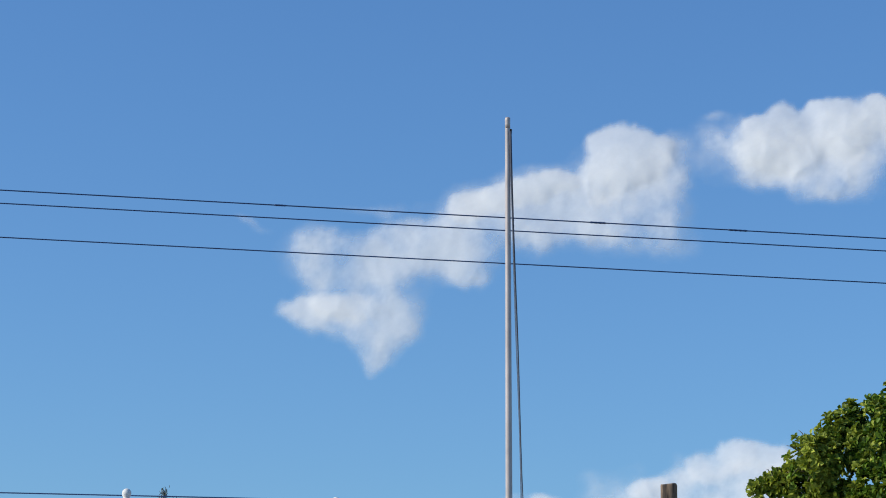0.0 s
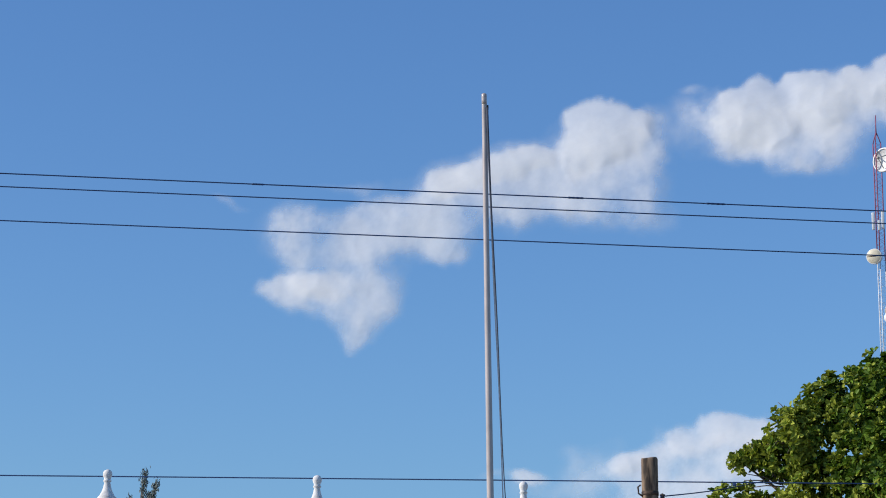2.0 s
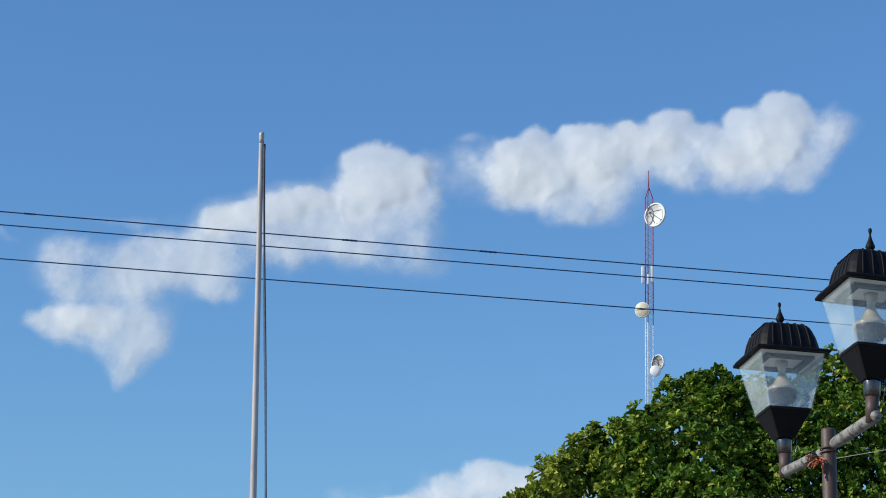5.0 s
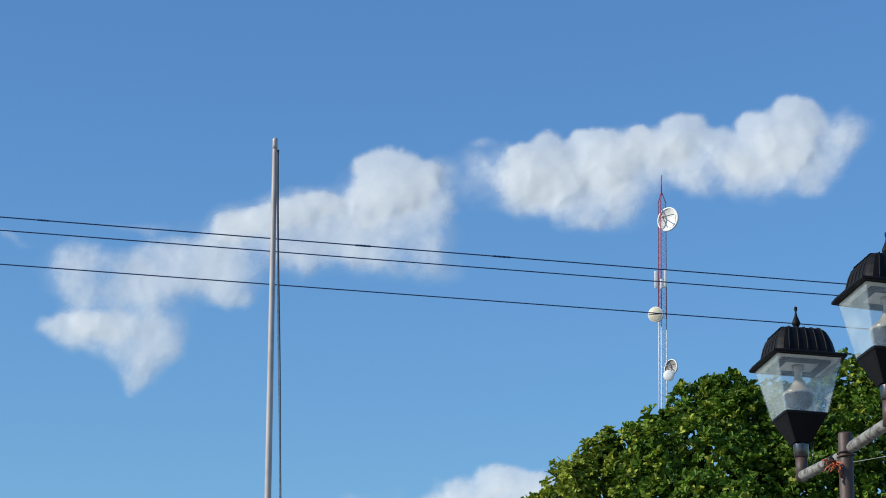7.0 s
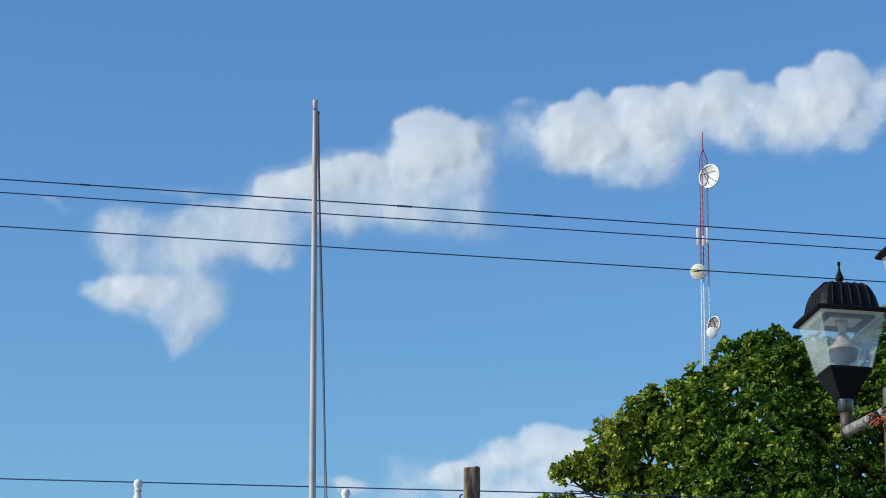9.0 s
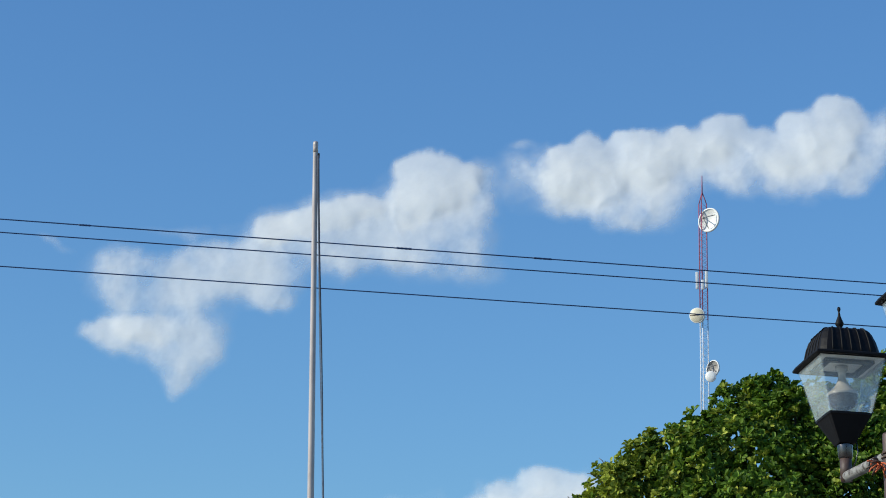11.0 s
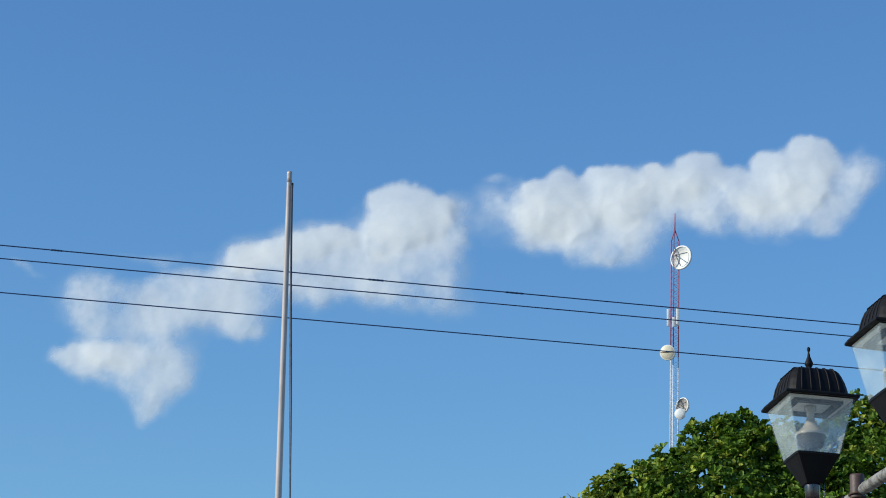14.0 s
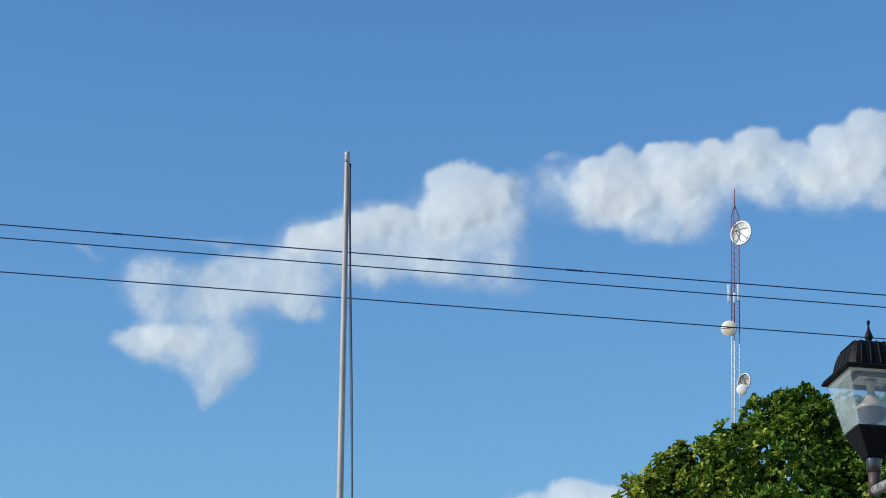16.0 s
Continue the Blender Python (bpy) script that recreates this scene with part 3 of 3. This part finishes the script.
post_top = timber_post()
branch = thing("branch_cable", Matrix.Identity(4), "thin black service cable from the timber post", "cable", "overhead cables")
post_at, end_at = Vector((-0.225, 33.9, 6.45)), Vector((1.40, 37.9, 7.25))
part("conductor", tube([post_at.lerp(end_at, i / 24) - Vector((0, 0, 0.03 * math.sin(math.pi * i / 24))) for i in range(25)], 0.0085, 8), M_CABLE, branch)
part("clip", box(0.05, 0.03, 0.05, Matrix.Translation(low1(34.6 * math.tan(radians(1.35 + 9.0))) - Vector((0, 0, 0.03))), 0.006), M_CABLE, branch)


wire = thing("service_wire", Matrix.Identity(4), "thin grey service wire rising across the tree's leaves", "cable", "overhead cables")
part("conductor", tube([Vector((4.35, 36.4, 7.88)).lerp(Vector((8.9, 32.0, 8.15)), i / 20) - Vector((0, 0, 0.06 * math.sin(math.pi * i / 20))) for i in range(21)], 0.006, 6), M_WIRE, wire)


# ---------- white building with finials ----------
def building():
    left, right = Vector((-9.6, 29.60, 0)), Vector((0.4, 31.60, 0))
    along = (right - left).normalized()
    turn = math.atan2(along.y, along.x)
    mid = (left + right) / 2
    base = thing("white_building", Matrix.Translation(mid) @ Matrix.Rotation(turn, 4, "Z"), "low white limewashed building with finials on its parapet", "building")
    L = (right - left).length
    part("wall", box(L, 5.0, 5.2, Matrix.Translation((0, 2.5, 2.6)), 0.02), M_WHITE, base, smooth=False)
    part("cornice", box(L + 0.3, 5.3, 0.14, Matrix.Translation((0, 2.5, 5.27)), 0.03), M_WHITE, base, smooth=False)
    part("parapet", box(L, 0.3, 0.36, Matrix.Translation((0, 0.15, 5.52)), 0.02), M_WHITE, base, smooth=False)
    back = base.matrix_world.inverted()
    for bearing, d, top in ((-13.44, 30.95, 6.345), (-8.51, 31.05, 6.325), (-3.62, 31.55, 6.325)):
        a = radians(bearing)
        p = back @ Vector((d * math.sin(a), d * math.cos(a), 0))
        h = top - 5.70
        prof = [(0.18, 0), (0.18, 0.05), (0.150, 0.06), (0.152, h - 0.44), (0.134, h - 0.39), (0.120, h - 0.375), (0.122, h - 0.360), (0.096, h - 0.335), (0.067, h - 0.28), (0.049, h - 0.225), (0.041, h - 0.18),
                (0.039, h - 0.165), (0.050, h - 0.155), (0.052, h - 0.142), (0.040, h - 0.128), (0.043, h - 0.112), (0.055, h - 0.088), (0.059, h - 0.060), (0.054, h - 0.032), (0.038, h - 0.011), (0.016, h - 0.001), (0.0, h)]
        f = part("finial", lathe(prof, 28), M_WHITE, base, "white turned finial with a ball on top")
        f.matrix_basis = Matrix.Translation((p.x, p.y, 5.70))


building()


# ---------- street lamp ----------
LAMP_TURN = radians(-33.0)


def square_ring(half, z, n, round_=0.0):
    """Points round a square of that half diagonal; the corners lie on the axes."""
    pts = []
    c = [Vector((half * math.cos(k * math.pi / 2), half * math.sin(k * math.pi / 2), z)) for k in range(4)]
    for k in range(4):
        a, b = c[k], c[(k + 1) % 4]
        for i in range(n):
            p = a.lerp(b, i / n)
            flat = Vector((p.x, p.y, 0))
            if flat.length > half * (1 - round_):
                flat = flat.normalized() * half * (1 - round_)
            pts.append(Vector((flat.x, flat.y, z)))
    return pts


def loft(rings, cap0=True, cap1=True):
    bm = bmesh.new()
    vs = [[bm.verts.new(p) for p in r] for r in rings]
    n = len(vs[0])
    for r, s in zip(vs, vs[1:]):
        for k in range(n):
            bm.faces.new((r[k], r[(k + 1) % n], s[(k + 1) % n], s[k]))
    if cap0:
        bm.faces.new(vs[0][::-1])
    if cap1:
        bm.faces.new(vs[-1])
    bmesh.ops.recalc_face_normals(bm, faces=bm.faces)
    return bm


def pane(half0, z0, half1, z1, k, thick=0.003):
    """One of four sloping glass panes."""
    ring = []
    for h, z in ((half0, z0), (half1, z1)):
        a = Vector((h * math.cos(k * math.pi / 2), h * math.sin(k * math.pi / 2), z))
        b = Vector((h * math.cos((k + 1) * math.pi / 2), h * math.sin((k + 1) * math.pi / 2), z))
        ring.append((a.lerp(b, 0.012), a.lerp(b, 0.988)))
    nrm = (ring[0][1] - ring[0][0]).cross(ring[1][0] - ring[0][0]).normalized() * thick
    bm = bmesh.new()
    q = [bm.verts.new(p) for p in (ring[0][0], ring[0][1], ring[1][1], ring[1][0])]
    w = [bm.verts.new(v.co - nrm) for v in q]
    bm.faces.new(q)
    bm.faces.new(w[::-1])
    for i in range(4):
        bm.faces.new((q[i], w[i], w[(i + 1) % 4], q[(i + 1) % 4]))
    bmesh.ops.recalc_face_normals(bm, faces=bm.faces)
    return bm


def lantern(parent, m):
    """A square lantern; heights are from the arm's axis upwards."""
    body = part("lantern", loft([square_ring(h, z, 6, 0.04) for h, z in ((0.050, 0.135), (0.054, 0.140), (0.126, 0.238), (0.133, 0.242), (0.134, 0.251), (0.125, 0.253))]), M_BLACK, parent, "black four-sided lantern with clear glass panes", smooth=False)
    body.matrix_basis = m
    part("lantern_stem", tube([(0, 0, -0.02), (0, 0, 0.085)], 0.0245, 18), M_BROWN, body)
    part("socket_sleeve", tube([(0, 0, 0.075), (0, 0, 0.080), (0, 0, 0.130), (0, 0, 0.136)], [0.027, 0.030, 0.032, 0.032], 20), M_CHROME, body, "shiny worn metal sleeve")
    part("eave", loft([square_ring(h, z, 6, 0.03) for h, z in ((0.186, 0.480), (0.229, 0.478), (0.233, 0.481), (0.233, 0.488), (0.227, 0.492), (0.165, 0.500))]), M_BLACK, body, smooth=False)
    part("ceiling_plate", loft([square_ring(h, z, 4) for h, z in ((0.196, 0.4770), (0.192, 0.4735))]), M_ENAMEL, body, "whitish enamel under-plate", smooth=False)
    part("ceiling_frame", loft([square_ring(h, z, 4) for h, z in ((0.150, 0.4730), (0.150, 0.4600), (0.112, 0.4600), (0.112, 0.4730))], False, False), M_BLACK, body, smooth=False)
    prof = ((0.188, 0.494), (0.183, 0.520), (0.171, 0.556), (0.154, 0.588), (0.142, 0.604), (0.128, 0.613), (0.110, 0.617), (0.060, 0.620), (0.02, 0.621))
    part("roof", loft([square_ring(h, z, 12, 0.10) for h, z in prof], True, True), M_BLACK, body, "ribbed domed lantern roof", smooth=False)
    for k in range(4):
        mid = math.pi / 4 + k * math.pi / 2
        nx, ny = Vector((math.cos(mid), math.sin(mid), 0)), Vector((-math.sin(mid), math.cos(mid), 0))
        for i in range(-2, 3):
            pts = []
            for h, z in prof[:7]:
                pts.append(nx * (h * 0.7071 + 0.001) + ny * (i * 0.041 * (0.40 + 0.60 * h / 0.188)) + Vector((0, 0, z)))
            part("rib", tube(pts, 0.0038, 6), M_BLACK, body)
    for k in range(4):
        p = part("glass_pane", pane(0.128, 0.252, 0.198, 0.475, k), M_GLASS, body, "clear dusty glass pane", smooth=False)
        p.visible_shadow = False
        a = k * math.pi / 2
        part("corner_bead", tube([(0.1295 * math.cos(a), 0.1295 * math.sin(a), 0.252), (0.1995 * math.cos(a), 0.1995 * math.sin(a), 0.476)], 0.0022, 5), M_BULB, body)
    part("finial", lathe([(0.0, 0.616), (0.012, 0.619), (0.009, 0.625), (0.008, 0.640), (0.014, 0.650), (0.0185, 0.658), (0.0175, 0.664), (0.012, 0.678), (0.0065, 0.693), (0.0036, 0.711), (0.0055, 0.716), (0.0075, 0.724), (0.0062, 0.732), (0.0, 0.736)], 18), M_BLACK, body)
    part("lamp_socket", lathe([(0.0, 0.474), (0.026, 0.472), (0.026, 0.456), (0.018, 0.450), (0.015, 0.425), (0.021, 0.405), (0.034, 0.382), (0.052, 0.364), (0.064, 0.355), (0.067, 0.348), (0.063, 0.341)], 28, False), M_LAMPBODY, body, "yellowed bell-shaped lamp housing")
    part("reflector_bowl", lathe([(0.064, 0.344), (0.064, 0.328), (0.058, 0.308), (0.044, 0.293), (0.026, 0.286), (0.0, 0.285)], 28, False), M_BOWL, body, "dull metal reflector bowl")
    cyl = part("glass_sleeve", lathe([(0.058, 0.250), (0.060, 0.275), (0.064, 0.318), (0.062, 0.318), (0.058, 0.275), (0.056, 0.250)], 28, False), M_BULB, body)
    cyl.visible_shadow = False
    part("bulb_cap", tube([(0, 0, 0.250), (0, 0, 0.287)], [0.026, 0.022], 16), M_CHROME, body)
    return body


def street_lamp():
    p1, p2 = Vector((1.430, 9.90, 3.327)), Vector((1.612, 8.716, 3.327))
    foot = p1.lerp(p2, 0.476) + Vector((0.004, 0, 0))
    base = thing("street_lamp", pose(foot.x, foot.y, 0), "brown post lamp with crossarm and two black glass lanterns", "lamp")
    rel = lambda v: v - Vector((foot.x, foot.y, 0))
    along = (p2 - p1).normalized()
    part("post", tube([(-0.012, 0, 0), (0, 0, 1.2), (0, 0, 2.5), (0, 0, 3.392), (0, 0, 3.400)], [0.040, 0.034, 0.0285, 0.0285, 0.025], 22), M_BROWN, base, "brown painted steel post")
    part("base_plate", box(0.22, 0.22, 0.02, Matrix.Translation((-0.012, 0, 0.01)), 0.004), M_BROWN, base)
    n = 12
    a, b = rel(p1) - along * 0.035, rel(foot)
    b.z = 3.314
    part("arm", tube([a.lerp(b, i / n) for i in range(n + 1)], [0.018] + [0.0215] * (n - 1) + [0.0215], 18), M_PIPE, base, "flaking pale galvanised pipe arm")
    c, d = rel(foot) + Vector((0.014, -0.046, 0.0)), rel(p2) + along * 0.03 - Vector((0.024, 0, 0))
    c.z, d.z = 3.333, 3.325
    part("arm", tube([c.lerp(d, i / n) for i in range(n + 1)], [0.020] + [0.0232] * (n - 1) + [0.020], 18), M_PIPE, base, "flaking pale galvanised pipe arm")
    # the nearer lantern leans a little sideways
    for p, lean in ((p1, 0.0), (p2 - Vector((0.030, 0, 0)), 2.0)):
        lantern(base, Matrix.Translation(rel(p)) @ Matrix.Rotation(radians(lean), 4, "Y") @ Matrix.Rotation(radians(-5.0), 4, "X") @ Matrix.Rotation(-math.pi / 2 + LAMP_TURN, 4, "Z"))
    wrap = [rel(p1).lerp(b, 0.60 + 0.028 * i) - Vector((0, 0, 0.006 + 0.006 * math.sin(i * 1.7))) for i in range(11)]
    part("tape_wrap", tube(wrap, [0.012, 0.022, 0.025, 0.023, 0.026, 0.024, 0.027, 0.024, 0.026, 0.022, 0.010], 12), M_BLACK, base, "loose black tape wrapped round the arm")
    for p in (p1, p2 - Vector((0.030, 0, 0))):
        w = rel(p) + Vector((0.040, -0.01, 0))
        part("lantern_wire", tube([w + Vector((0.004, 0, 0.14)), w + Vector((0.008, 0, 0.10)), w + Vector((-0.002, 0, 0.06)), w + Vector((-0.018, 0, 0.03))], 0.0022, 6), M_CHROME, base, "thin grey wire beside the sleeve")
    # frayed cord and wire tied round the joint
    random.seed(5)
    for k in range(16):
        s = rel(foot) + Vector((-0.048, -0.03, 3.274 - rel(foot).z))
        pts = [s]
        dirn = Vector((random.uniform(-1, 0.2), random.uniform(-0.8, 0), random.uniform(-0.5, 0.6))).normalized()
        for i in range(5):
            s = s + dirn * random.uniform(0.006, 0.014) + Vector((random.uniform(-0.008, 0.008), random.uniform(-0.008, 0.008), -0.002 * i))
            pts.append(s.copy())
        part("cord_end", tube(pts, 0.0032, 5), M_ORANGE if k % 3 else M_IRON, base, "frayed orange cord")
    loop = [rel(foot) + Vector((0.034 * math.cos(t * 0.6), 0.034 * math.sin(t * 0.6), 3.295 - rel(foot).z + 0.0015 * t)) for t in range(26)]
    part("tie_wire", tube(loop, 0.003, 5), M_IRON, base)


street_lamp()


# ---------- trees ----------
def leaf_mesh(centres, normals, axes, length, width, name, material, parent, label=""):
    """Many small folded leaves in one mesh; each has a tip, a base and two sides."""
    n = len(centres)
    side = np.cross(normals, axes)
    side /= np.linalg.norm(side, axis=1)[:, None] + 1e-9
    L, W = length[:, None], width[:, None]
    fold = normals * W * 0.22
    droop = normals * L * 0.10
    b = centres - axes * L * 0.5 - droop
    t = centres + axes * L * 0.5 - droop
    l1, l2 = centres - axes * L * 0.16 + side * W * 0.5 + fold, centres + axes * L * 0.27 + side * W * 0.42 + fold
    r1, r2 = centres - axes * L * 0.16 - side * W * 0.5 + fold, centres + axes * L * 0.27 - side * W * 0.42 + fold
    verts = np.stack([b, l1, l2, t, r2, r1], 1).reshape(-1, 3)
    k = np.arange(n)[:, None] * 6
    faces = np.concatenate([k + np.array([[0, 1, 2, 3]]), k + np.array([[0, 3, 4, 5]])], 0)
    me = bpy.data.meshes.new(name)
    me.from_pydata(verts.tolist(), [], faces.tolist())
    me.materials.append(material)
    me.polygons.foreach_set("use_smooth", [True] * len(me.polygons))
    ob = new(name, me)
    ob.parent = parent
    if label:
        ob["label"] = label
    return ob


def broadleaf_tree():
    foot = Vector((5.07, 37.66, 0))
    base = thing("broadleaf_tree", Matrix.Translation(foot), "dense broad-leaved green tree in full sun", "tree")
    lobes = [
        (-4.03, 0.32, 7.57, 0.21), (-3.80, 0.30, 7.66, 0.22), (-3.54, 0.32, 7.62, 0.40), (-3.12, -0.36, 7.83, 0.57), (-2.42, 0.25, 8.28, 0.66), (-2.83, 0.05, 8.42, 0.38), (-2.92, 0.15, 7.18, 0.48), (-1.88, 0.86, 8.80, 0.54), (-1.22, 0.14, 9.19, 0.57), (-0.80, -0.29, 9.32, 0.42), (-1.02, -0.25, 9.52, 0.20), (-0.68, -0.25, 9.56, 0.20), (-0.40, 0.0, 9.50, 0.13),
        (-1.45, -1.14, 7.81, 1.28), (-0.17, -0.63, 8.35, 1.19), (-0.08, 0.67, 9.26, 0.47), (0.62, -0.09, 8.98, 0.68), (1.17, 0.22, 9.44, 0.66), (1.75, -0.28, 9.25, 0.73),
        (2.51, -0.42, 8.97, 0.92), (0.90, -1.45, 7.79, 1.38), (2.42, -1.07, 7.62, 1.47), (-2.26, -0.42, 7.04, 1.10), (-4.15, 0.33, 6.77, 0.46), (-3.44, 0.30, 6.56, 0.64),
        (-0.70, -1.88, 6.60, 1.65), (1.44, -1.54, 6.34, 1.65), (3.37, -0.61, 7.53, 1.10), (3.41, -0.62, 6.32, 1.19)]
    rng = np.random.default_rng(11)
    # trunk and limbs
    fork = Vector((0.3, 0.6, 3.2))
    part("trunk", tube([(0, 0.5, -0.1), (0.05, 0.52, 0.3), (0.18, 0.58, 1.6), fork, (0.35, 0.6, 4.2)], [0.42, 0.33, 0.27, 0.25, 0.16], 14), M_BARK, base)
    for i, (x, y, z, r) in enumerate(lobes):
        end = Vector((x, y + 0.2, z))
        mid = fork.lerp(end, 0.5) + Vector((0, 0.25, 0.35))
        pts = [fork + Vector((0, 0, 0.2)), fork.lerp(mid, 0.6), mid, mid.lerp(end, 0.55) + Vector((0, 0, 0.08)), end]
        part("limb", tube(pts, [0.10, 0.075, 0.055, 0.035, 0.014], 7), M_BARK, base)
    main_lot, pale_lot = ([], [], [], [], []), ([], [], [], [], [])
    twigs = bmesh.new()
    gaps = ((-3.67, 7.06, 0.13), (-3.82, 7.28, 0.11), (-2.69, 7.66, 0.16), (-2.42, 7.60, 0.09), (-3.05, 8.02, 0.06))
    for x, y, z, r in lobes:
        tufts, inner = int(330 * r * r + 90 * r), int(150 * r * r)
        if r < 0.3:
            tufts, inner = int(tufts * 0.75), 0
        tufts += inner
        v = rng.normal(size=(tufts, 3))
        v /= np.linalg.norm(v, axis=1)[:, None]
        v[:, 1] = np.where((v[:, 1] > 0.35) & (rng.random(tufts) < 0.6), -v[:, 1], v[:, 1])
        shell = r * np.where(np.arange(tufts) < inner, rng.uniform(0.1, 0.6, tufts), 0.60 + 0.42 * rng.random(tufts) ** 0.5)
        hollow = np.array([noise.noise((Vector((x, y, z)) + Vector(q) * r) * 1.15 + Vector((4.0, 9.0, 2.0))) for q in v.tolist()])
        shell = shell * (1 - (0.42 if r > 0.9 else 0.2) * np.clip((hollow - 0.05) / 0.3, 0, 1))
        wob = np.array([noise.noise(Vector(q) * 2.3 + Vector((x, y, z))) for q in v.tolist()])
        tc = np.array([x, y, z]) + v * (shell * (1 + 0.22 * wob))[:, None]
        for c, d in zip(tc, v):
            # thin spots in the crown
            far = 1 - c[1] / 38.0
            if any(math.hypot((c[0] + 5.07) * far - 5.07 - gx, 1.6 + (c[2] - 1.6) * far - gz) < gr * rng.uniform(0.7, 1.1) for gx, gz, gr in gaps) and rng.random() < 0.9:
                continue
            k = rng.integers(7, 12)
            g = d * 0.75 + np.array([-0.10, -0.08, 0.35]) + rng.normal(size=3) * 0.3
            g /= np.linalg.norm(g)
            a = rng.normal(size=(k, 3))
            a -= g * (a @ g)[:, None]
            a /= np.linalg.norm(a, axis=1)[:, None] + 1e-9
            a = a * 0.85 + g * rng.uniform(0.0, 0.9, (k, 1))
            a /= np.linalg.norm(a, axis=1)[:, None]
            nn = rng.normal(size=(k, 3)) * 0.38 + g
            nn -= a * (nn * a).sum(1)[:, None]
            nn /= np.linalg.norm(nn, axis=1)[:, None] + 1e-9
            size = rng.uniform(0.85, 1.2)
            # pale leaves grow more frequent towards the left of the crown
            lot = pale_lot if rng.random() < 0.10 + 0.75 * min(1.0, max(0.0, (-1.9 - c[0]) / 1.2)) else main_lot
            lot[0].append(c + a * rng.uniform(0.03, 0.09, (k, 1)))
            lot[1].append(nn)
            lot[2].append(a)
            lot[3].append(rng.uniform(0.072, 0.118, k) * size)
            lot[4].append(rng.uniform(0.046, 0.070, k) * size)
    for lot, name, mat, words in ((main_lot, "crown", M_LEAF, "glossy mid-green leaves in tufts"), (pale_lot, "pale_foliage", M_LEAF_PALE, "pale yellow-green leaves")):
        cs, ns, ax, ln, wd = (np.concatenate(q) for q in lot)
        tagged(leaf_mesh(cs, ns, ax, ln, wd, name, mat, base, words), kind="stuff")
    # bare twigs in the gap below the outermost tuft
    for dx, dz, tx, tz in ((-3.45, 7.18, -3.98, 7.36), (-3.45, 7.18, -4.02, 7.26), (-3.42, 7.16, -3.72, 7.46), (-3.40, 7.14, -3.95, 7.14)):
        sweep(twigs, [(dx, 0.2, dz), ((dx + tx) / 2, 0.22, (dz + tz) / 2 + 0.03), (tx, 0.25, tz)], [0.013, 0.010, 0.006], 5)
    # bare twig ends at the rim of the crown
    for x, y, z, r in lobes[:4] + lobes[15:18]:
        for i in range(7):
            d = Vector((rng.uniform(-1, -0.1), rng.uniform(-0.6, 0.3), rng.uniform(-0.7, 0.5))).normalized()
            p = Vector((x, y, z))
            sweep(twigs, [p, p + d * r * 0.6, p + d * r * 0.95 + Vector((0, 0, 0.05)), p + d * r * 1.12 + Vector((0, 0, 0.02))], [0.014, 0.010, 0.007, 0.004], 5)
    tagged(part("twiggy_rim", twigs, M_BARK, base), kind="stuff")


broadleaf_tree()


def feathery_tree():
    a, d = radians(-12.64), 46.0
    top = 1.6 + d * math.tan(radians(8.70))
    foot = Vector((d * math.sin(a), d * math.cos(a), 0))
    base = thing("feathery_tree", Matrix.Translation(foot), "slender grey-green feathery tree top behind the building", "tree")
    rng = np.random.default_rng(3)
    part("trunk", tube([(0, 0, -0.1), (0.05, 0, 3), (0, 0, 6), (0.02, 0, top - 0.4)], [0.2, 0.14, 0.08, 0.02], 10), M_BARK, base)
    cs, ns, ax, ln, wd = [], [], [], [], []
    plumes = [((0, 0, top - 0.9), (0.06, 0, top)), ((0.02, 0, top - 1.2), (0.32, -0.1, top - 0.22)), ((0, 0, top - 1.2), (-0.22, 0, top - 0.5)), ((0, 0, top - 1.3), (0.45, 0.1, top - 0.62)), ((0, 0, top - 1.4), (-0.36, 0.05, top - 0.66)), ((0, 0.1, top - 1.0), (0.16, 0.1, top - 0.42))]
    for i in range(26):
        an, z = rng.uniform(0, math.tau), top - 1.0 - rng.uniform(0, 4.5)
        rr = 0.35 + 0.22 * (top - z)
        plumes.append(((0, 0, z - 0.4), (rr * math.cos(an), rr * math.sin(an), z + 0.35)))
    for p, q in plumes:
        p, q = np.array(p, float), np.array(q, float)
        part("branch", tube([p, p + (q - p) * 0.5 + np.array([0, 0, -0.03]), q], [0.016, 0.010, 0.004], 5), M_BARK, base)
        k = 320
        s = rng.random(k) ** 0.7
        c = p + (q - p) * (0.25 + 0.75 * s)[:, None] + rng.normal(size=(k, 3)) * 0.035
        a_ = (q - p) / np.linalg.norm(q - p) * 0.9 + rng.normal(size=(k, 3)) * 0.45
        a_ /= np.linalg.norm(a_, axis=1)[:, None]
        nn = rng.normal(size=(k, 3))
        nn -= a_ * (nn * a_).sum(1)[:, None]
        nn /= np.linalg.norm(nn, axis=1)[:, None]
        cs.append(c), ns.append(nn), ax.append(a_)
        ln.append(rng.uniform(0.05, 0.09, k)), wd.append(rng.uniform(0.008, 0.018, k))
    crown = leaf_mesh(np.concatenate(cs), np.concatenate(ns), np.concatenate(ax), np.concatenate(ln), np.concatenate(wd), "crown", M_NEEDLE, base, "fine grey-green needle foliage")
    tagged(crown, kind="stuff")


feathery_tree()
